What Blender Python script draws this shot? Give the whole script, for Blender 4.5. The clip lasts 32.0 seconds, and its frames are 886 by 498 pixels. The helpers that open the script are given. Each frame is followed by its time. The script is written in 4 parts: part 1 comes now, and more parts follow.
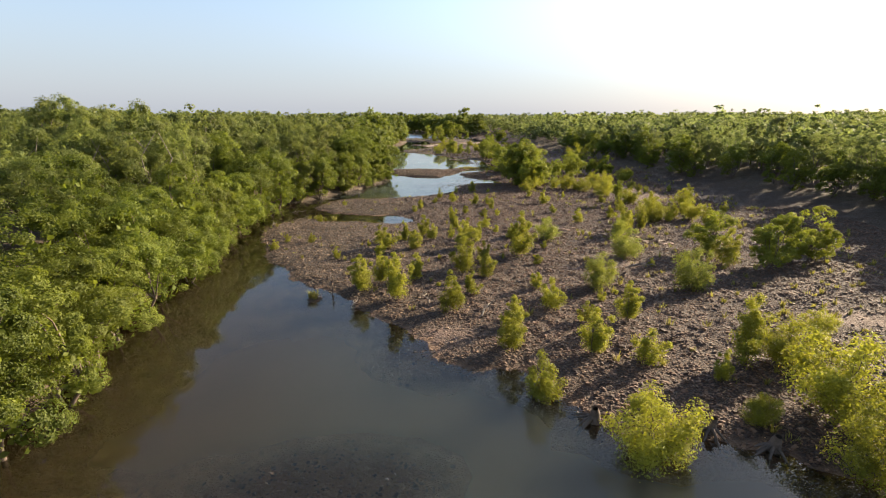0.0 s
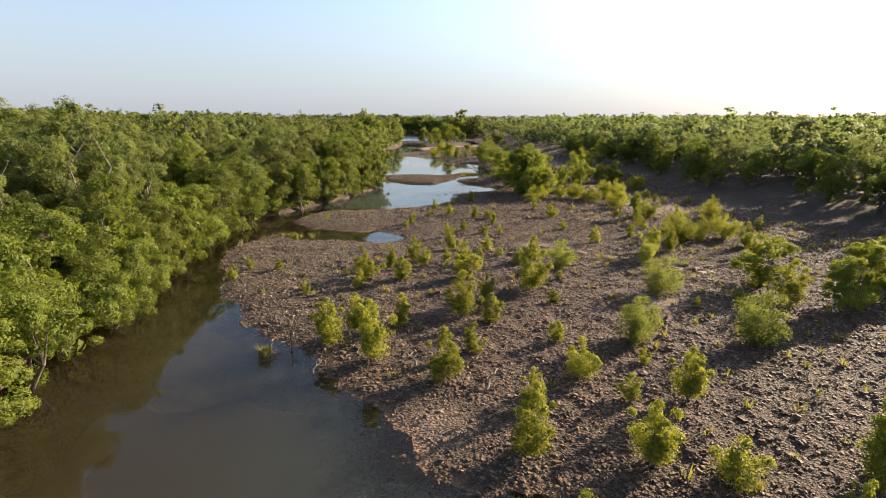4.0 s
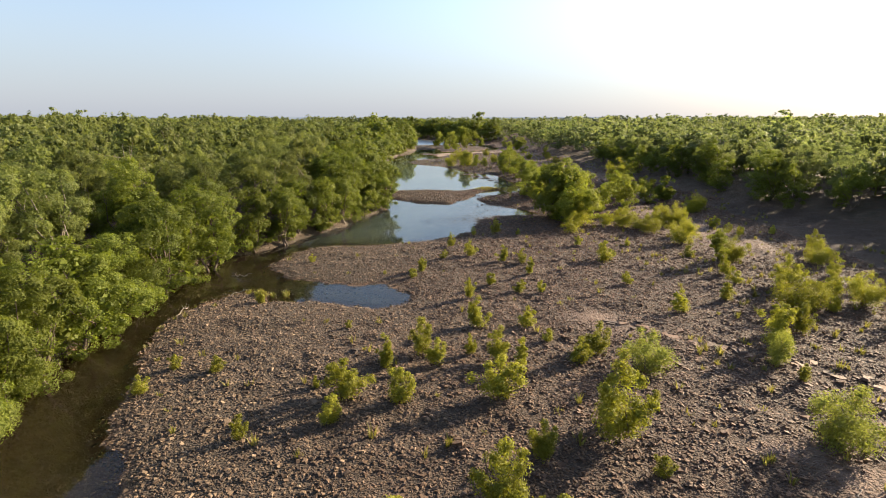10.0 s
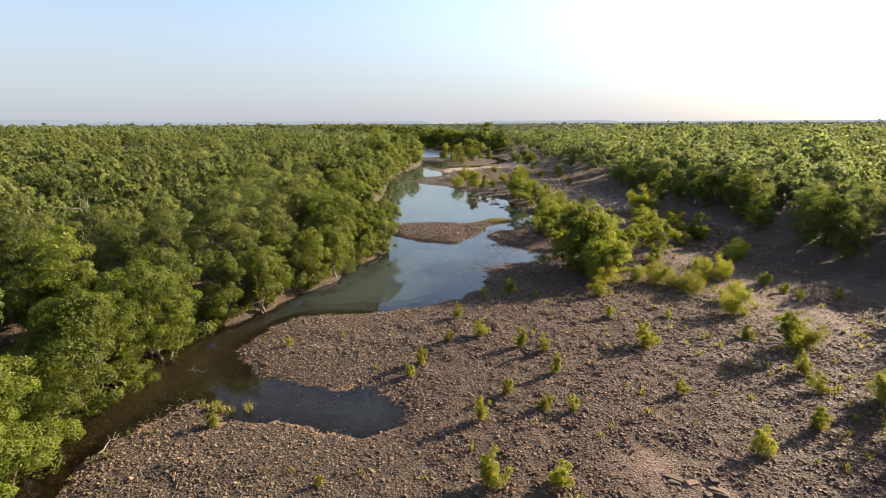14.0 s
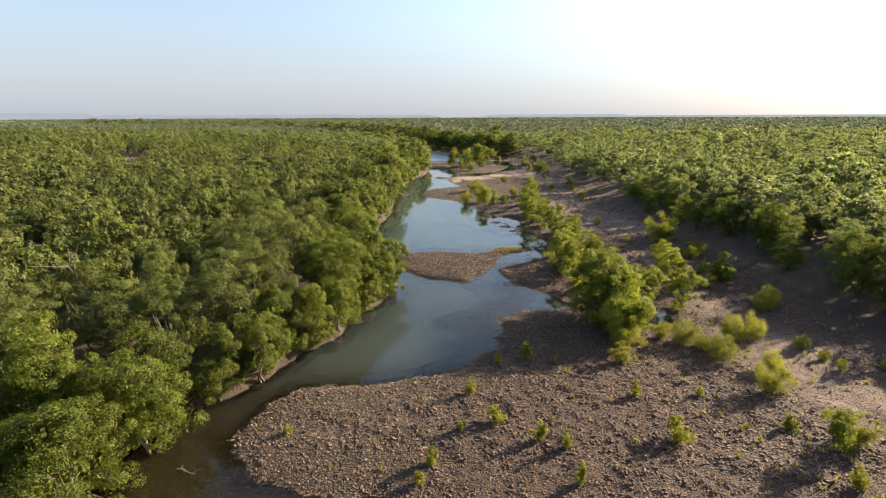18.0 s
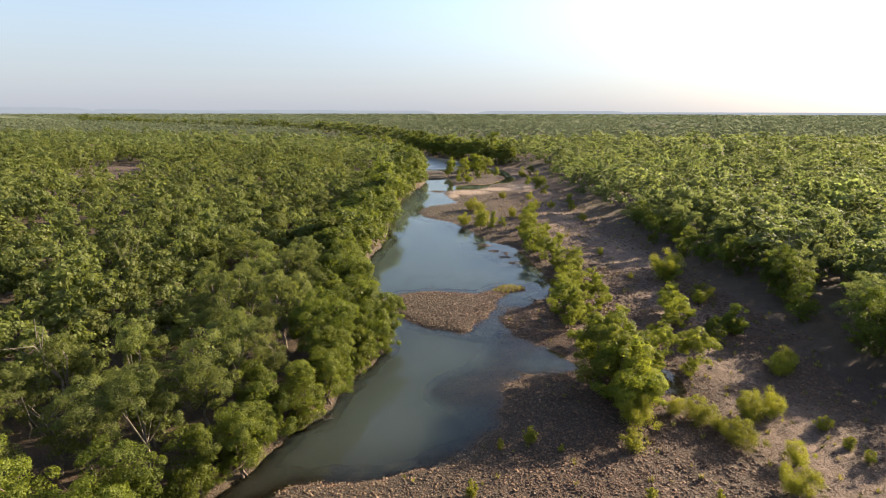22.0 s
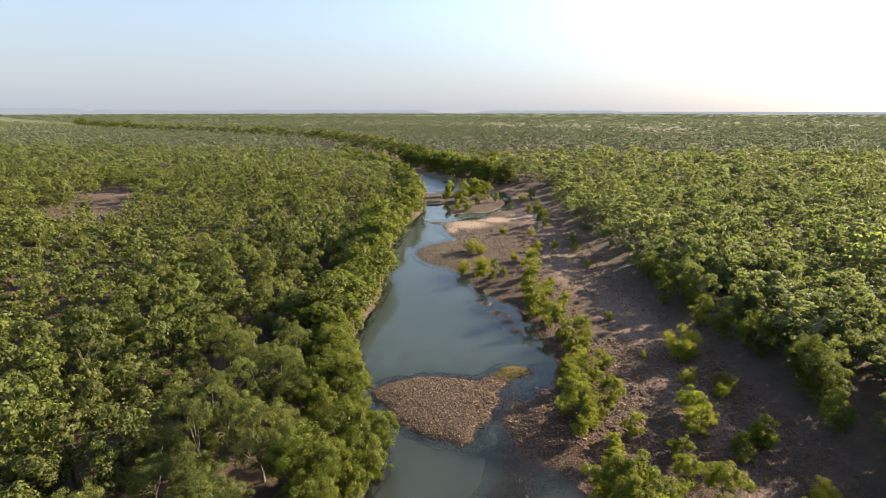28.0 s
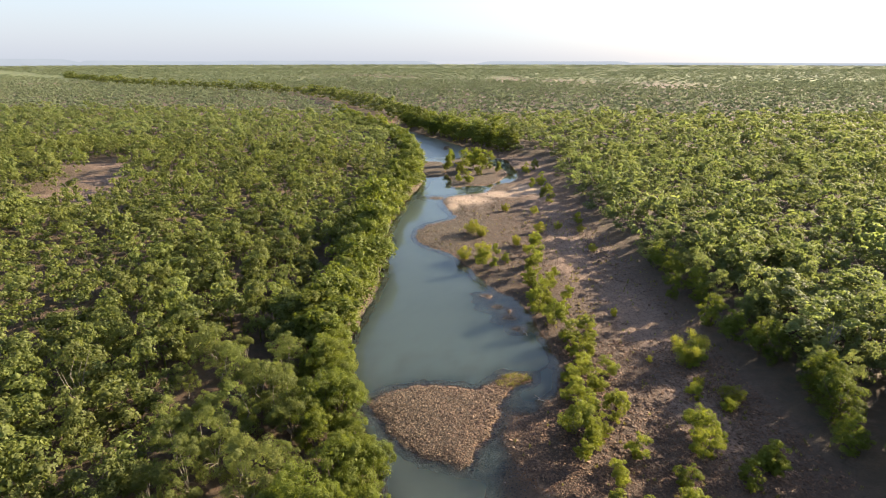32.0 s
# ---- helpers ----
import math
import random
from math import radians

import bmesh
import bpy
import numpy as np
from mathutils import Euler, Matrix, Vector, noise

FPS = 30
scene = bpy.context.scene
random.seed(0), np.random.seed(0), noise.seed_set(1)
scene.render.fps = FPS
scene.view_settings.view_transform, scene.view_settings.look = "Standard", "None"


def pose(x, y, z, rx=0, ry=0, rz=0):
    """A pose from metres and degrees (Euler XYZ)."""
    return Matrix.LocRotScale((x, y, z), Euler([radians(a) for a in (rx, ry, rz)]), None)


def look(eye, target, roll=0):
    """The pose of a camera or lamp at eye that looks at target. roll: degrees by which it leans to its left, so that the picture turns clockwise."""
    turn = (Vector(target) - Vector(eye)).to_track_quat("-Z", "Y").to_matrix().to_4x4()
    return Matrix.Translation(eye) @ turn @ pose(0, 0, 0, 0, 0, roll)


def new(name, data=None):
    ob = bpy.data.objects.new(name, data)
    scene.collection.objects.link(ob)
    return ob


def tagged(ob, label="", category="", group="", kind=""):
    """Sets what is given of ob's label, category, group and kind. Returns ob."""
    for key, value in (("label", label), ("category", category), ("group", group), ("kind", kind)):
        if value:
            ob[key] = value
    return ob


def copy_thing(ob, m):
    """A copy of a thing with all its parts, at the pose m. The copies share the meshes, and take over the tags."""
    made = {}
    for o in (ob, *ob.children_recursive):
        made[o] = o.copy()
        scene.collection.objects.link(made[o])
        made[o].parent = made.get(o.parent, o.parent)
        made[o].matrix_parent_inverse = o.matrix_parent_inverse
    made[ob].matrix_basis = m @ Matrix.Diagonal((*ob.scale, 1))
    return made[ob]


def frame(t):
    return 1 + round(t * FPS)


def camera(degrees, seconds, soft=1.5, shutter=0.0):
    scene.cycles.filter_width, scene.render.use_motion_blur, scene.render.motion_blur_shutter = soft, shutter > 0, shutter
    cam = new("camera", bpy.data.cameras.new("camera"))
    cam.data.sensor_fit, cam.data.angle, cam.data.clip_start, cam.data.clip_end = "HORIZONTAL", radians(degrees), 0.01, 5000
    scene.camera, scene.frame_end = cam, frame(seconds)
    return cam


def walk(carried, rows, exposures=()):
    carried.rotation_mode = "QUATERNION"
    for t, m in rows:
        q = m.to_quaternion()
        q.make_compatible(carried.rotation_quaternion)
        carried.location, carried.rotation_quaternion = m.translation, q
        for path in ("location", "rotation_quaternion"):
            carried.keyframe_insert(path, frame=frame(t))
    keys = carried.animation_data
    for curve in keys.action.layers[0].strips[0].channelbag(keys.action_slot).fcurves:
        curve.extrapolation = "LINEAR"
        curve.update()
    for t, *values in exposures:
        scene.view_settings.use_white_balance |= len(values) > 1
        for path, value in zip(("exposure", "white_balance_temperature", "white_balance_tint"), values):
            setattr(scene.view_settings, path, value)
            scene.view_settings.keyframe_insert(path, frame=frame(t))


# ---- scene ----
cam = camera(84.4, 32.0, soft=1.0)
PATH = [
    (0, (1.791, -9.427, 13.002), (1.731, -7.498, 12.479), -0.0),
    (1, (1.767, -7.29, 13.086), (1.714, -5.361, 12.562), -0.2),
    (2, (1.81, -5.05, 13.014), (1.762, -3.119, 12.492), -0.1),
    (3, (1.823, -2.828, 13.03), (1.78, -0.898, 12.507), 0.2),
    (5.5, (1.673, 2.759, 13.031), (1.578, 4.692, 12.527), -0.2),
    (6, (1.648, 4.019, 13.214), (1.514, 5.947, 12.702), -0.5),
    (7, (1.495, 6.555, 13.293), (1.364, 8.484, 12.779), -0.2),
    (8, (1.397, 9.386, 13.4), (1.267, 11.314, 12.885), -0.1),
    (9, (1.27, 12.141, 13.742), (1.143, 14.069, 13.226), -0.1),
    (10, (0.957, 14.861, 14.262), (0.848, 16.791, 13.749), -0.1),
    (11, (0.658, 18.155, 14.88), (0.558, 20.087, 14.37), -0.0),
    (12, (0.501, 20.908, 15.794), (0.402, 22.841, 15.289), -0.2),
    (13, (0.594, 23.115, 17.054), (0.49, 25.047, 16.548), -0.0),
    (13.5, (0.552, 24.166, 17.702), (0.442, 26.097, 17.194), -0.0),
    (14, (0.593, 24.965, 18.307), (0.455, 26.896, 17.807), -0.3),
    (14.5, (0.517, 25.8, 19.002), (0.356, 27.731, 18.504), -0.7),
    (16.5, (-0.02, 28.533, 22.1), (-0.19, 30.456, 21.578), -0.4),
    (17, (-0.131, 29.052, 22.668), (-0.301, 30.976, 22.148), -0.1),
    (18, (-0.2, 30.133, 23.922), (-0.366, 32.055, 23.396), -0.2),
    (19, (-0.367, 30.986, 25.169), (-0.529, 32.908, 24.641), -0.0),
    (20, (-0.494, 32.329, 26.598), (-0.653, 34.249, 26.06), -0.0),
    (21, (-0.785, 33.964, 28.465), (-0.936, 35.883, 27.922), -0.0),
    (22, (-0.944, 35.634, 30.27), (-1.093, 37.553, 29.727), 0.1),
    (23, (-1.193, 37.503, 31.942), (-1.338, 39.422, 31.396), 0.3),
    (24, (-1.44, 39.284, 33.651), (-1.583, 41.204, 33.106), 0.4),
    (25, (-1.224, 41.272, 35.49), (-1.371, 43.19, 34.941), 0.0),
    (28, (-1.558, 45.744, 41.242), (-1.702, 47.662, 40.693), 0.0),
    (29, (-1.86, 47.365, 42.962), (-2.002, 49.284, 42.415), 0.1),
    (30, (-2.032, 48.634, 44.595), (-2.17, 50.553, 44.049), 0.2),
    (31, (-2.029, 49.952, 46.246), (-2.168, 51.866, 45.683), 0.3),
    (32, (-1.807, 52.226, 47.264), (-1.95, 54.085, 46.541), 0.0),
]
walk(cam, [(t, look(eye, target, roll)) for t, eye, target, roll in PATH], exposures=((0, 1.76), (30, 1.8), (31, 1.86), (32, 2.1)))

# ---- sky, sun and exposure ----
SUN_AZIMUTH, SUN_HEIGHT = 57.0, 20.0
world = bpy.data.worlds.new("sky")
scene.world = world
world.use_nodes = True
wn = world.node_tree
wn.nodes.clear()
sky = wn.nodes.new("ShaderNodeTexSky")
sky.sky_type, sky.sun_disc = "NISHITA", False
sky.sun_elevation, sky.sun_rotation = radians(SUN_HEIGHT), radians(SUN_AZIMUTH)
sky.air_density, sky.dust_density, sky.ozone_density = 1.0, 1.6, 2.5
wb, wo = wn.nodes.new("ShaderNodeBackground"), wn.nodes.new("ShaderNodeOutputWorld")
wb.inputs["Strength"].default_value = 0.082
haze = wn.nodes.new("ShaderNodeHueSaturation")
haze.inputs["Saturation"].default_value = 0.85
wn.links.new(sky.outputs[0], haze.inputs["Color"])
# a pale band of haze low over the whole horizon
way = wn.nodes.new("ShaderNodeSeparateXYZ")
wn.links.new(wn.nodes.new("ShaderNodeTexCoord").outputs["Generated"], way.inputs[0])
low = wn.nodes.new("ShaderNodeMapRange")
low.inputs["From Min"].default_value, low.inputs["From Max"].default_value = 0.3, 0.0
low.inputs["To Max"].default_value, low.interpolation_type = 0.8, "SMOOTHSTEP"
wn.links.new(way.outputs["Z"], low.inputs["Value"])
veil = wn.nodes.new("ShaderNodeMix")
veil.data_type = "RGBA"
veil.inputs[7].default_value = (2.05, 2.2, 2.55, 1)
wn.links.new(low.outputs[0], veil.inputs[0])
wn.links.new(haze.outputs[0], veil.inputs[6])
wn.links.new(veil.outputs[2], wb.inputs[0])
wn.links.new(wb.outputs[0], wo.inputs[0])
to_sun = Vector((math.sin(radians(SUN_AZIMUTH)) * math.cos(radians(SUN_HEIGHT)),
                 math.cos(radians(SUN_AZIMUTH)) * math.cos(radians(SUN_HEIGHT)), math.sin(radians(SUN_HEIGHT))))
sun = new("sun", bpy.data.lights.new("sun", "SUN"))
sun.data.energy, sun.data.angle, sun.data.color = 5.0, radians(0.6), (1.0, 0.82, 0.58)
sun.matrix_world = look(to_sun * 300, (0, 0, 0))

# ---- helpers ----
rng = np.random.default_rng(11)


def mesh_np(name, V, F, material, attrs=None, smooth=False):
    """A mesh from arrays of corners and triangles (or quads)."""
    me = bpy.data.meshes.new(name)
    V, F = np.asarray(V, dtype=np.float32), np.asarray(F, dtype=np.int32)
    k = F.shape[1]
    me.vertices.add(len(V))
    me.vertices.foreach_set("co", V.ravel())
    me.loops.add(F.size)
    me.loops.foreach_set("vertex_index", F.ravel())
    me.polygons.add(len(F))
    me.polygons.foreach_set("loop_start", np.arange(0, F.size, k, dtype=np.int32))
    me.polygons.foreach_set("use_smooth", np.full(len(F), smooth, dtype=bool))
    for key, values in (attrs or {}).items():
        values = np.asarray(values, dtype=np.float32)
        if values.ndim == 1:
            me.attributes.new(key, "FLOAT", "POINT").data.foreach_set("value", values)
        else:
            me.attributes.new(key, "FLOAT_COLOR", "POINT").data.foreach_set("color", values.ravel())
    me.materials.append(material)
    me.update(calc_edges=True)
    return me


def joined(pieces):
    """One pair of arrays from many (corners, faces)."""
    V, F, n = [], [], 0
    for v, f in pieces:
        V.append(v)
        F.append(f + n)
        n += len(v)
    return np.concatenate(V), np.concatenate(F)


def thing(name, label, category, group="", at=None, kind=""):
    ob = new(name)
    ob.empty_display_size = 0.3
    if at is not None:
        ob.matrix_world = at
    return tagged(ob, label, category, group, kind)


def part(name, me, parent, label="", at=None):
    ob = new(name, me)
    ob.parent = parent
    if at is not None:
        ob.matrix_basis = at
    if label:
        ob["label"] = label
    return ob


def spline(points, n=5):
    """A smooth line through the points."""
    P = np.array(points, dtype=float)
    P = np.vstack([2 * P[0] - P[1], P, 2 * P[-1] - P[-2]])
    out = []
    for i in range(1, len(P) - 2):
        a, b, c, d = P[i - 1:i + 3]
        for t in np.arange(n) / n:
            out.append(0.5 * (2 * b + (c - a) * t + (2 * a - 5 * b + 4 * c - d) * t * t + (3 * b - 3 * c + d - a) * t ** 3))
    out.append(P[-2])
    return np.array(out)


def wave(x, y, size, seed):
    """Smooth noise in -1..1 from a few crossed waves."""
    r = np.random.default_rng(seed)
    s = np.zeros(np.shape(x))
    for i in range(7):
        a, f, p = r.uniform(0, 2 * np.pi), r.uniform(0.6, 2.1) / size, r.uniform(0, 6.28)
        s = s + np.sin(2 * np.pi * f * (x * np.cos(a) + y * np.sin(a)) + p + 1.3 * np.sin(2 * np.pi * f * 0.6 * (x * np.sin(a) - y * np.cos(a))))
    return s / 4.0


def step(a, b, x):
    t = np.clip((x - a) / (b - a), 0, 1)
    return t * t * (3 - 2 * t)


# ---- materials ----
def nodes_of(name):
    m = bpy.data.materials.new(name)
    m.use_nodes = True
    t = m.node_tree
    t.nodes.clear()
    return m, t


def node(t, kind, **inputs):
    n = t.nodes.new("ShaderNode" + kind)
    for key, value in inputs.items():
        key = key.replace("_", " ")
        if hasattr(value, "is_linked") or hasattr(value, "links"):
            t.links.new(value, n.inputs[key])
        else:
            n.inputs[key].default_value = value
    return n


def ramp(t, fac, *stops):
    n = t.nodes.new("ShaderNodeValToRGB")
    e = n.color_ramp.elements
    while len(e) < len(stops):
        e.new(0.5)
    for i, (p, c) in enumerate(stops):
        e[i].position, e[i].color = p, (*c, 1)
    t.links.new(fac, n.inputs[0])
    return n.outputs[0]


def blend(t, fac, a, b, mode="MIX"):
    n = t.nodes.new("ShaderNodeMix")
    n.data_type, n.blend_type = "RGBA", mode
    for i, v in ((0, fac), (6, a), (7, b)):
        if hasattr(v, "links"):
            t.links.new(v, n.inputs[i])
        else:
            n.inputs[i].default_value = v if i == 0 else (*v, 1)
    return n.outputs[2]


def maths(t, op, a, b=0.0):
    n = t.nodes.new("ShaderNodeMath")
    n.operation = op
    for i, v in ((0, a), (1, b)):
        if hasattr(v, "links"):
            t.links.new(v, n.inputs[i])
        else:
            n.inputs[i].default_value = v
    return n.outputs[0]


def attr(t, name):
    n = t.nodes.new("ShaderNodeAttribute")
    n.attribute_name = name
    return n


def noise_of(t, scale, detail=4.0, rough=0.6, vec=None):
    n = node(t, "TexNoise", Scale=scale, Detail=detail, Roughness=rough)
    if vec is None:
        vec = t.nodes.new("ShaderNodeNewGeometry").outputs["Position"]
    t.links.new(vec, n.inputs["Vector"])
    return n.outputs["Fac"]


def finish(t, shader):
    t.links.new(shader, t.nodes.new("ShaderNodeOutputMaterial").inputs[0])


def foliage(name, dark, mid, light, translucent=0.35, yellow=(0.22, 0.20, 0.03), sparkle=0.3):
    m, t = nodes_of(name)
    geo = t.nodes.new("ShaderNodeNewGeometry")
    obj = t.nodes.new("ShaderNodeObjectInfo")
    tree = maths(t, "FRACT", maths(t, "ADD", attr(t, "tint").outputs["Fac"], obj.outputs["Random"]))
    leaf = ramp(t, geo.outputs["Random Per Island"], (0.0, dark), (0.5, mid), (1.0, light))
    leaf = blend(t, maths(t, "MULTIPLY", maths(t, "POWER", tree, 2.0), 0.45), leaf, yellow)
    leaf = blend(t, maths(t, "MULTIPLY", noise_of(t, 0.35), 0.3), leaf, dark)
    shade = maths(t, "ADD", 0.74, maths(t, "MULTIPLY", maths(t, "FRACT", maths(t, "MULTIPLY", tree, 7.31)), 0.42))
    each = t.nodes.new("ShaderNodeCombineColor")
    for k in range(3):
        t.links.new(shade, each.inputs[k])
    grain = noise_of(t, 5.5, 3, 0.7)
    leaf = blend(t, ramp(t, grain, (0.42, (0.0, 0.0, 0.0)), (0.62, (sparkle, sparkle, sparkle))), leaf, light)
    leaf = blend(t, 1.0, leaf, each.outputs[0], "MULTIPLY")
    p = node(t, "BsdfPrincipled", Base_Color=leaf, Roughness=0.6)
    bump = node(t, "Bump", Strength=0.25, Distance=0.1, Height=grain)
    t.links.new(bump.outputs[0], p.inputs["Normal"])
    p.inputs["Specular IOR Level"].default_value = 0.25
    tr = node(t, "BsdfTranslucent", Color=blend(t, 1.0, leaf, (1.68, 1.66, 1.1), "MULTIPLY"))
    mix = node(t, "MixShader", Fac=translucent)
    t.links.new(p.outputs[0], mix.inputs[1])
    t.links.new(tr.outputs[0], mix.inputs[2])
    finish(t, mix.outputs[0])
    return m


BANK_LEAF = foliage("bank_leaf", (0.06, 0.08, 0.012), (0.096, 0.12, 0.016), (0.15, 0.176, 0.027), 0.46, (0.19, 0.20, 0.03))
WOOD_LEAF = foliage("woodland_leaf", (0.086, 0.103, 0.028), (0.117, 0.139, 0.037), (0.156, 0.179, 0.054), 0.52, (0.165, 0.165, 0.05), 0.25)
SHRUB_LEAF = foliage("shrub_leaf", (0.137, 0.142, 0.015), (0.208, 0.21, 0.022), (0.282, 0.278, 0.038), 0.43, (0.23, 0.225, 0.03))
THICK_LEAF = foliage("thicket_leaf", (0.093, 0.115, 0.015), (0.146, 0.170, 0.022), (0.205, 0.224, 0.036), 0.5, (0.22, 0.225, 0.035))
GREY_LEAF = foliage("grey_shrub_leaf", (0.115, 0.132, 0.026), (0.17, 0.19, 0.038), (0.23, 0.247, 0.06), 0.5)
GRASS_LEAF = foliage("grass_blade", (0.099, 0.099, 0.018), (0.154, 0.143, 0.030), (0.220, 0.198, 0.066), 0.4, (0.36, 0.30, 0.12))


# woods towards the sun: haze painted in as a paler, greyer leaf
HAZED_LEAF = foliage("hazed_leaf", (0.112, 0.138, 0.052), (0.137, 0.165, 0.062), (0.163, 0.19, 0.075), 0.6, (0.185, 0.185, 0.075), 0.1)

# canopy of the far plain: distance haze put into a pale grey-green leaf colour
FAR_LEAF, t = nodes_of("hazed_canopy")
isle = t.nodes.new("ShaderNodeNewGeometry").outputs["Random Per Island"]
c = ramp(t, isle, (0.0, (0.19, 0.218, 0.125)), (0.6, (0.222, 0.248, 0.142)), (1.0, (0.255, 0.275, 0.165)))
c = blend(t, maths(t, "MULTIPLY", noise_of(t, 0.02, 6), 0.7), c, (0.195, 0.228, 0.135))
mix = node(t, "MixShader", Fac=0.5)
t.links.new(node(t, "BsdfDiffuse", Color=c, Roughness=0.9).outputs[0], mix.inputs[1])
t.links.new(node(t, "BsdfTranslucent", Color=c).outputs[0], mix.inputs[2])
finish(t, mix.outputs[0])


def bark(name, a, b):
    m, t = nodes_of(name)
    c = ramp(t, noise_of(t, 3.0, 6), (0.3, a), (0.7, b))
    p = node(t, "BsdfPrincipled", Base_Color=c, Roughness=0.85)
    bump = node(t, "Bump", Strength=0.5, Distance=0.03, Height=noise_of(t, 25.0))
    t.links.new(bump.outputs[0], p.inputs["Normal"])
    finish(t, p.outputs[0])
    return m


PALE_BARK = bark("pale_bark", (0.09, 0.07, 0.052), (0.23, 0.195, 0.155))
DARK_BARK = bark("dark_bark", (0.05, 0.035, 0.025), (0.14, 0.10, 0.075))
DRIFT = bark("driftwood", (0.13, 0.10, 0.075), (0.27, 0.225, 0.18))

def greyer(t):
    """The share of grey shale among the red: high towards the left of the river's bed."""
    n = t.nodes.new("ShaderNodeMapRange")
    n.inputs["From Min"].default_value, n.inputs["From Max"].default_value, n.inputs["To Max"].default_value = 16.0, -4.0, 0.6
    way = t.nodes.new("ShaderNodeSeparateXYZ")
    t.links.new(t.nodes.new("ShaderNodeNewGeometry").outputs["Position"], way.inputs[0])
    t.links.new(maths(t, "ADD", way.outputs["X"], maths(t, "MULTIPLY", noise_of(t, 0.12), 14.0)), n.inputs["Value"])
    return n.outputs[0]


# shale and cobbles of the gravel bars
STONE, t = nodes_of("river_stone")
geo = t.nodes.new("ShaderNodeNewGeometry")
isle = maths(t, "FRACT", maths(t, "ADD", geo.outputs["Random Per Island"], t.nodes.new("ShaderNodeObjectInfo").outputs["Random"]))
c = ramp(t, isle, (0.0, (0.022, 0.0115, 0.006)), (0.35, (0.077, 0.036, 0.0175)), (0.8, (0.14, 0.071, 0.036)), (1.0, (0.2, 0.113, 0.061)))
c = blend(t, maths(t, "MULTIPLY", noise_of(t, 9.0), 0.5), c, (0.105, 0.052, 0.028))
c = blend(t, greyer(t), c, ramp(t, isle, (0.0, (0.026, 0.018, 0.01)), (0.35, (0.082, 0.058, 0.033)), (0.8, (0.16, 0.118, 0.07)), (1.0, (0.23, 0.175, 0.11))))
p = node(t, "BsdfPrincipled", Base_Color=c, Roughness=0.75)
bump = node(t, "Bump", Strength=0.4, Distance=0.02, Height=noise_of(t, 40.0))
t.links.new(bump.outputs[0], p.inputs["Normal"])
finish(t, p.outputs[0])

# ground: mask red = sand, green = leaf litter, blue = river bed, alpha = far woodland
GROUND, t = nodes_of("ground")
mask = t.nodes.new("ShaderNodeSeparateColor")
ma = attr(t, "mask")
t.links.new(ma.outputs["Color"], mask.inputs[0])
pos = t.nodes.new("ShaderNodeNewGeometry").outputs["Position"]
jog = node(t, "TexNoise", Scale=2.3, Detail=3.0)
t.links.new(pos, jog.inputs["Vector"])
bent = t.nodes.new("ShaderNodeVectorMath")
bent.operation = "MULTIPLY_ADD"
bent.inputs[1].default_value = (0.55, 0.55, 0.55)
t.links.new(jog.outputs["Color"], bent.inputs[0])
t.links.new(pos, bent.inputs[2])
long_way = node(t, "Mapping", Scale=(1.0, 1.7, 1.0), Rotation=(0, 0, 0.6))
t.links.new(bent.outputs[0], long_way.inputs["Vector"])
cell = node(t, "TexVoronoi", Scale=6.5)
t.links.new(long_way.outputs[0], cell.inputs["Vector"])
grit = node(t, "TexVoronoi", Scale=19.0)
t.links.new(pos, grit.inputs["Vector"])
gravel = ramp(t, cell.outputs["Color"], (0.1, (0.022, 0.01, 0.005)), (0.5, (0.046, 0.021, 0.0105)), (0.9, (0.088, 0.0415, 0.0215)))
gravel = blend(t, maths(t, "MULTIPLY", noise_of(t, 0.12, 5), 0.7), gravel, (0.085, 0.043, 0.023))
gravel = blend(t, 0.35, gravel, ramp(t, grit.outputs["Color"], (0.0, (0.033, 0.02, 0.012)), (1.0, (0.20, 0.135, 0.08))))
joint = ramp(t, cell.outputs["Distance"], (0.25, (1.0, 1.0, 1.0)), (0.6, (0.35, 0.3, 0.27)))
gravel = blend(t, 0.8, gravel, joint, "MULTIPLY")
gravel = blend(t, greyer(t), gravel, ramp(t, cell.outputs["Color"], (0.1, (0.027, 0.02, 0.012)), (0.5, (0.054, 0.04, 0.024)), (0.9, (0.105, 0.08, 0.05))))
crack = node(t, "TexVoronoi", Scale=0.75)
crack.feature = "DISTANCE_TO_EDGE"
t.links.new(pos, crack.inputs["Vector"])
sand = ramp(t, noise_of(t, 1.6, 8), (0.3, (0.135, 0.082, 0.058)), (0.7, (0.215, 0.14, 0.1)))
sand = blend(t, ramp(t, crack.outputs["Distance"], (0.01, (0.7, 0.7, 0.7)), (0.05, (0.0, 0.0, 0.0))), sand, (0.05, 0.03, 0.02))
litter = ramp(t, noise_of(t, 0.7, 8, 0.7), (0.3, (0.045, 0.034, 0.018)), (0.55, (0.08, 0.05, 0.028)), (0.8, (0.13, 0.08, 0.047)))
bed = ramp(t, noise_of(t, 0.5, 8, 0.7), (0.3, (0.14, 0.076, 0.042)), (0.7, (0.31, 0.18, 0.10)))
wild = ramp(t, noise_of(t, 0.012, 9, 0.75), (0.35, (0.08, 0.10, 0.03)), (0.6, (0.12, 0.135, 0.045)), (0.78, (0.20, 0.165, 0.09)))
c = blend(t, mask.outputs[0], gravel, sand)
c = blend(t, ma.outputs["Alpha"], c, ramp(t, noise_of(t, 0.9, 8), (0.3, (0.25, 0.175, 0.125)), (0.7, (0.36, 0.265, 0.195))))
c = blend(t, mask.outputs[1], c, litter)
c = blend(t, mask.outputs[2], c, bed)
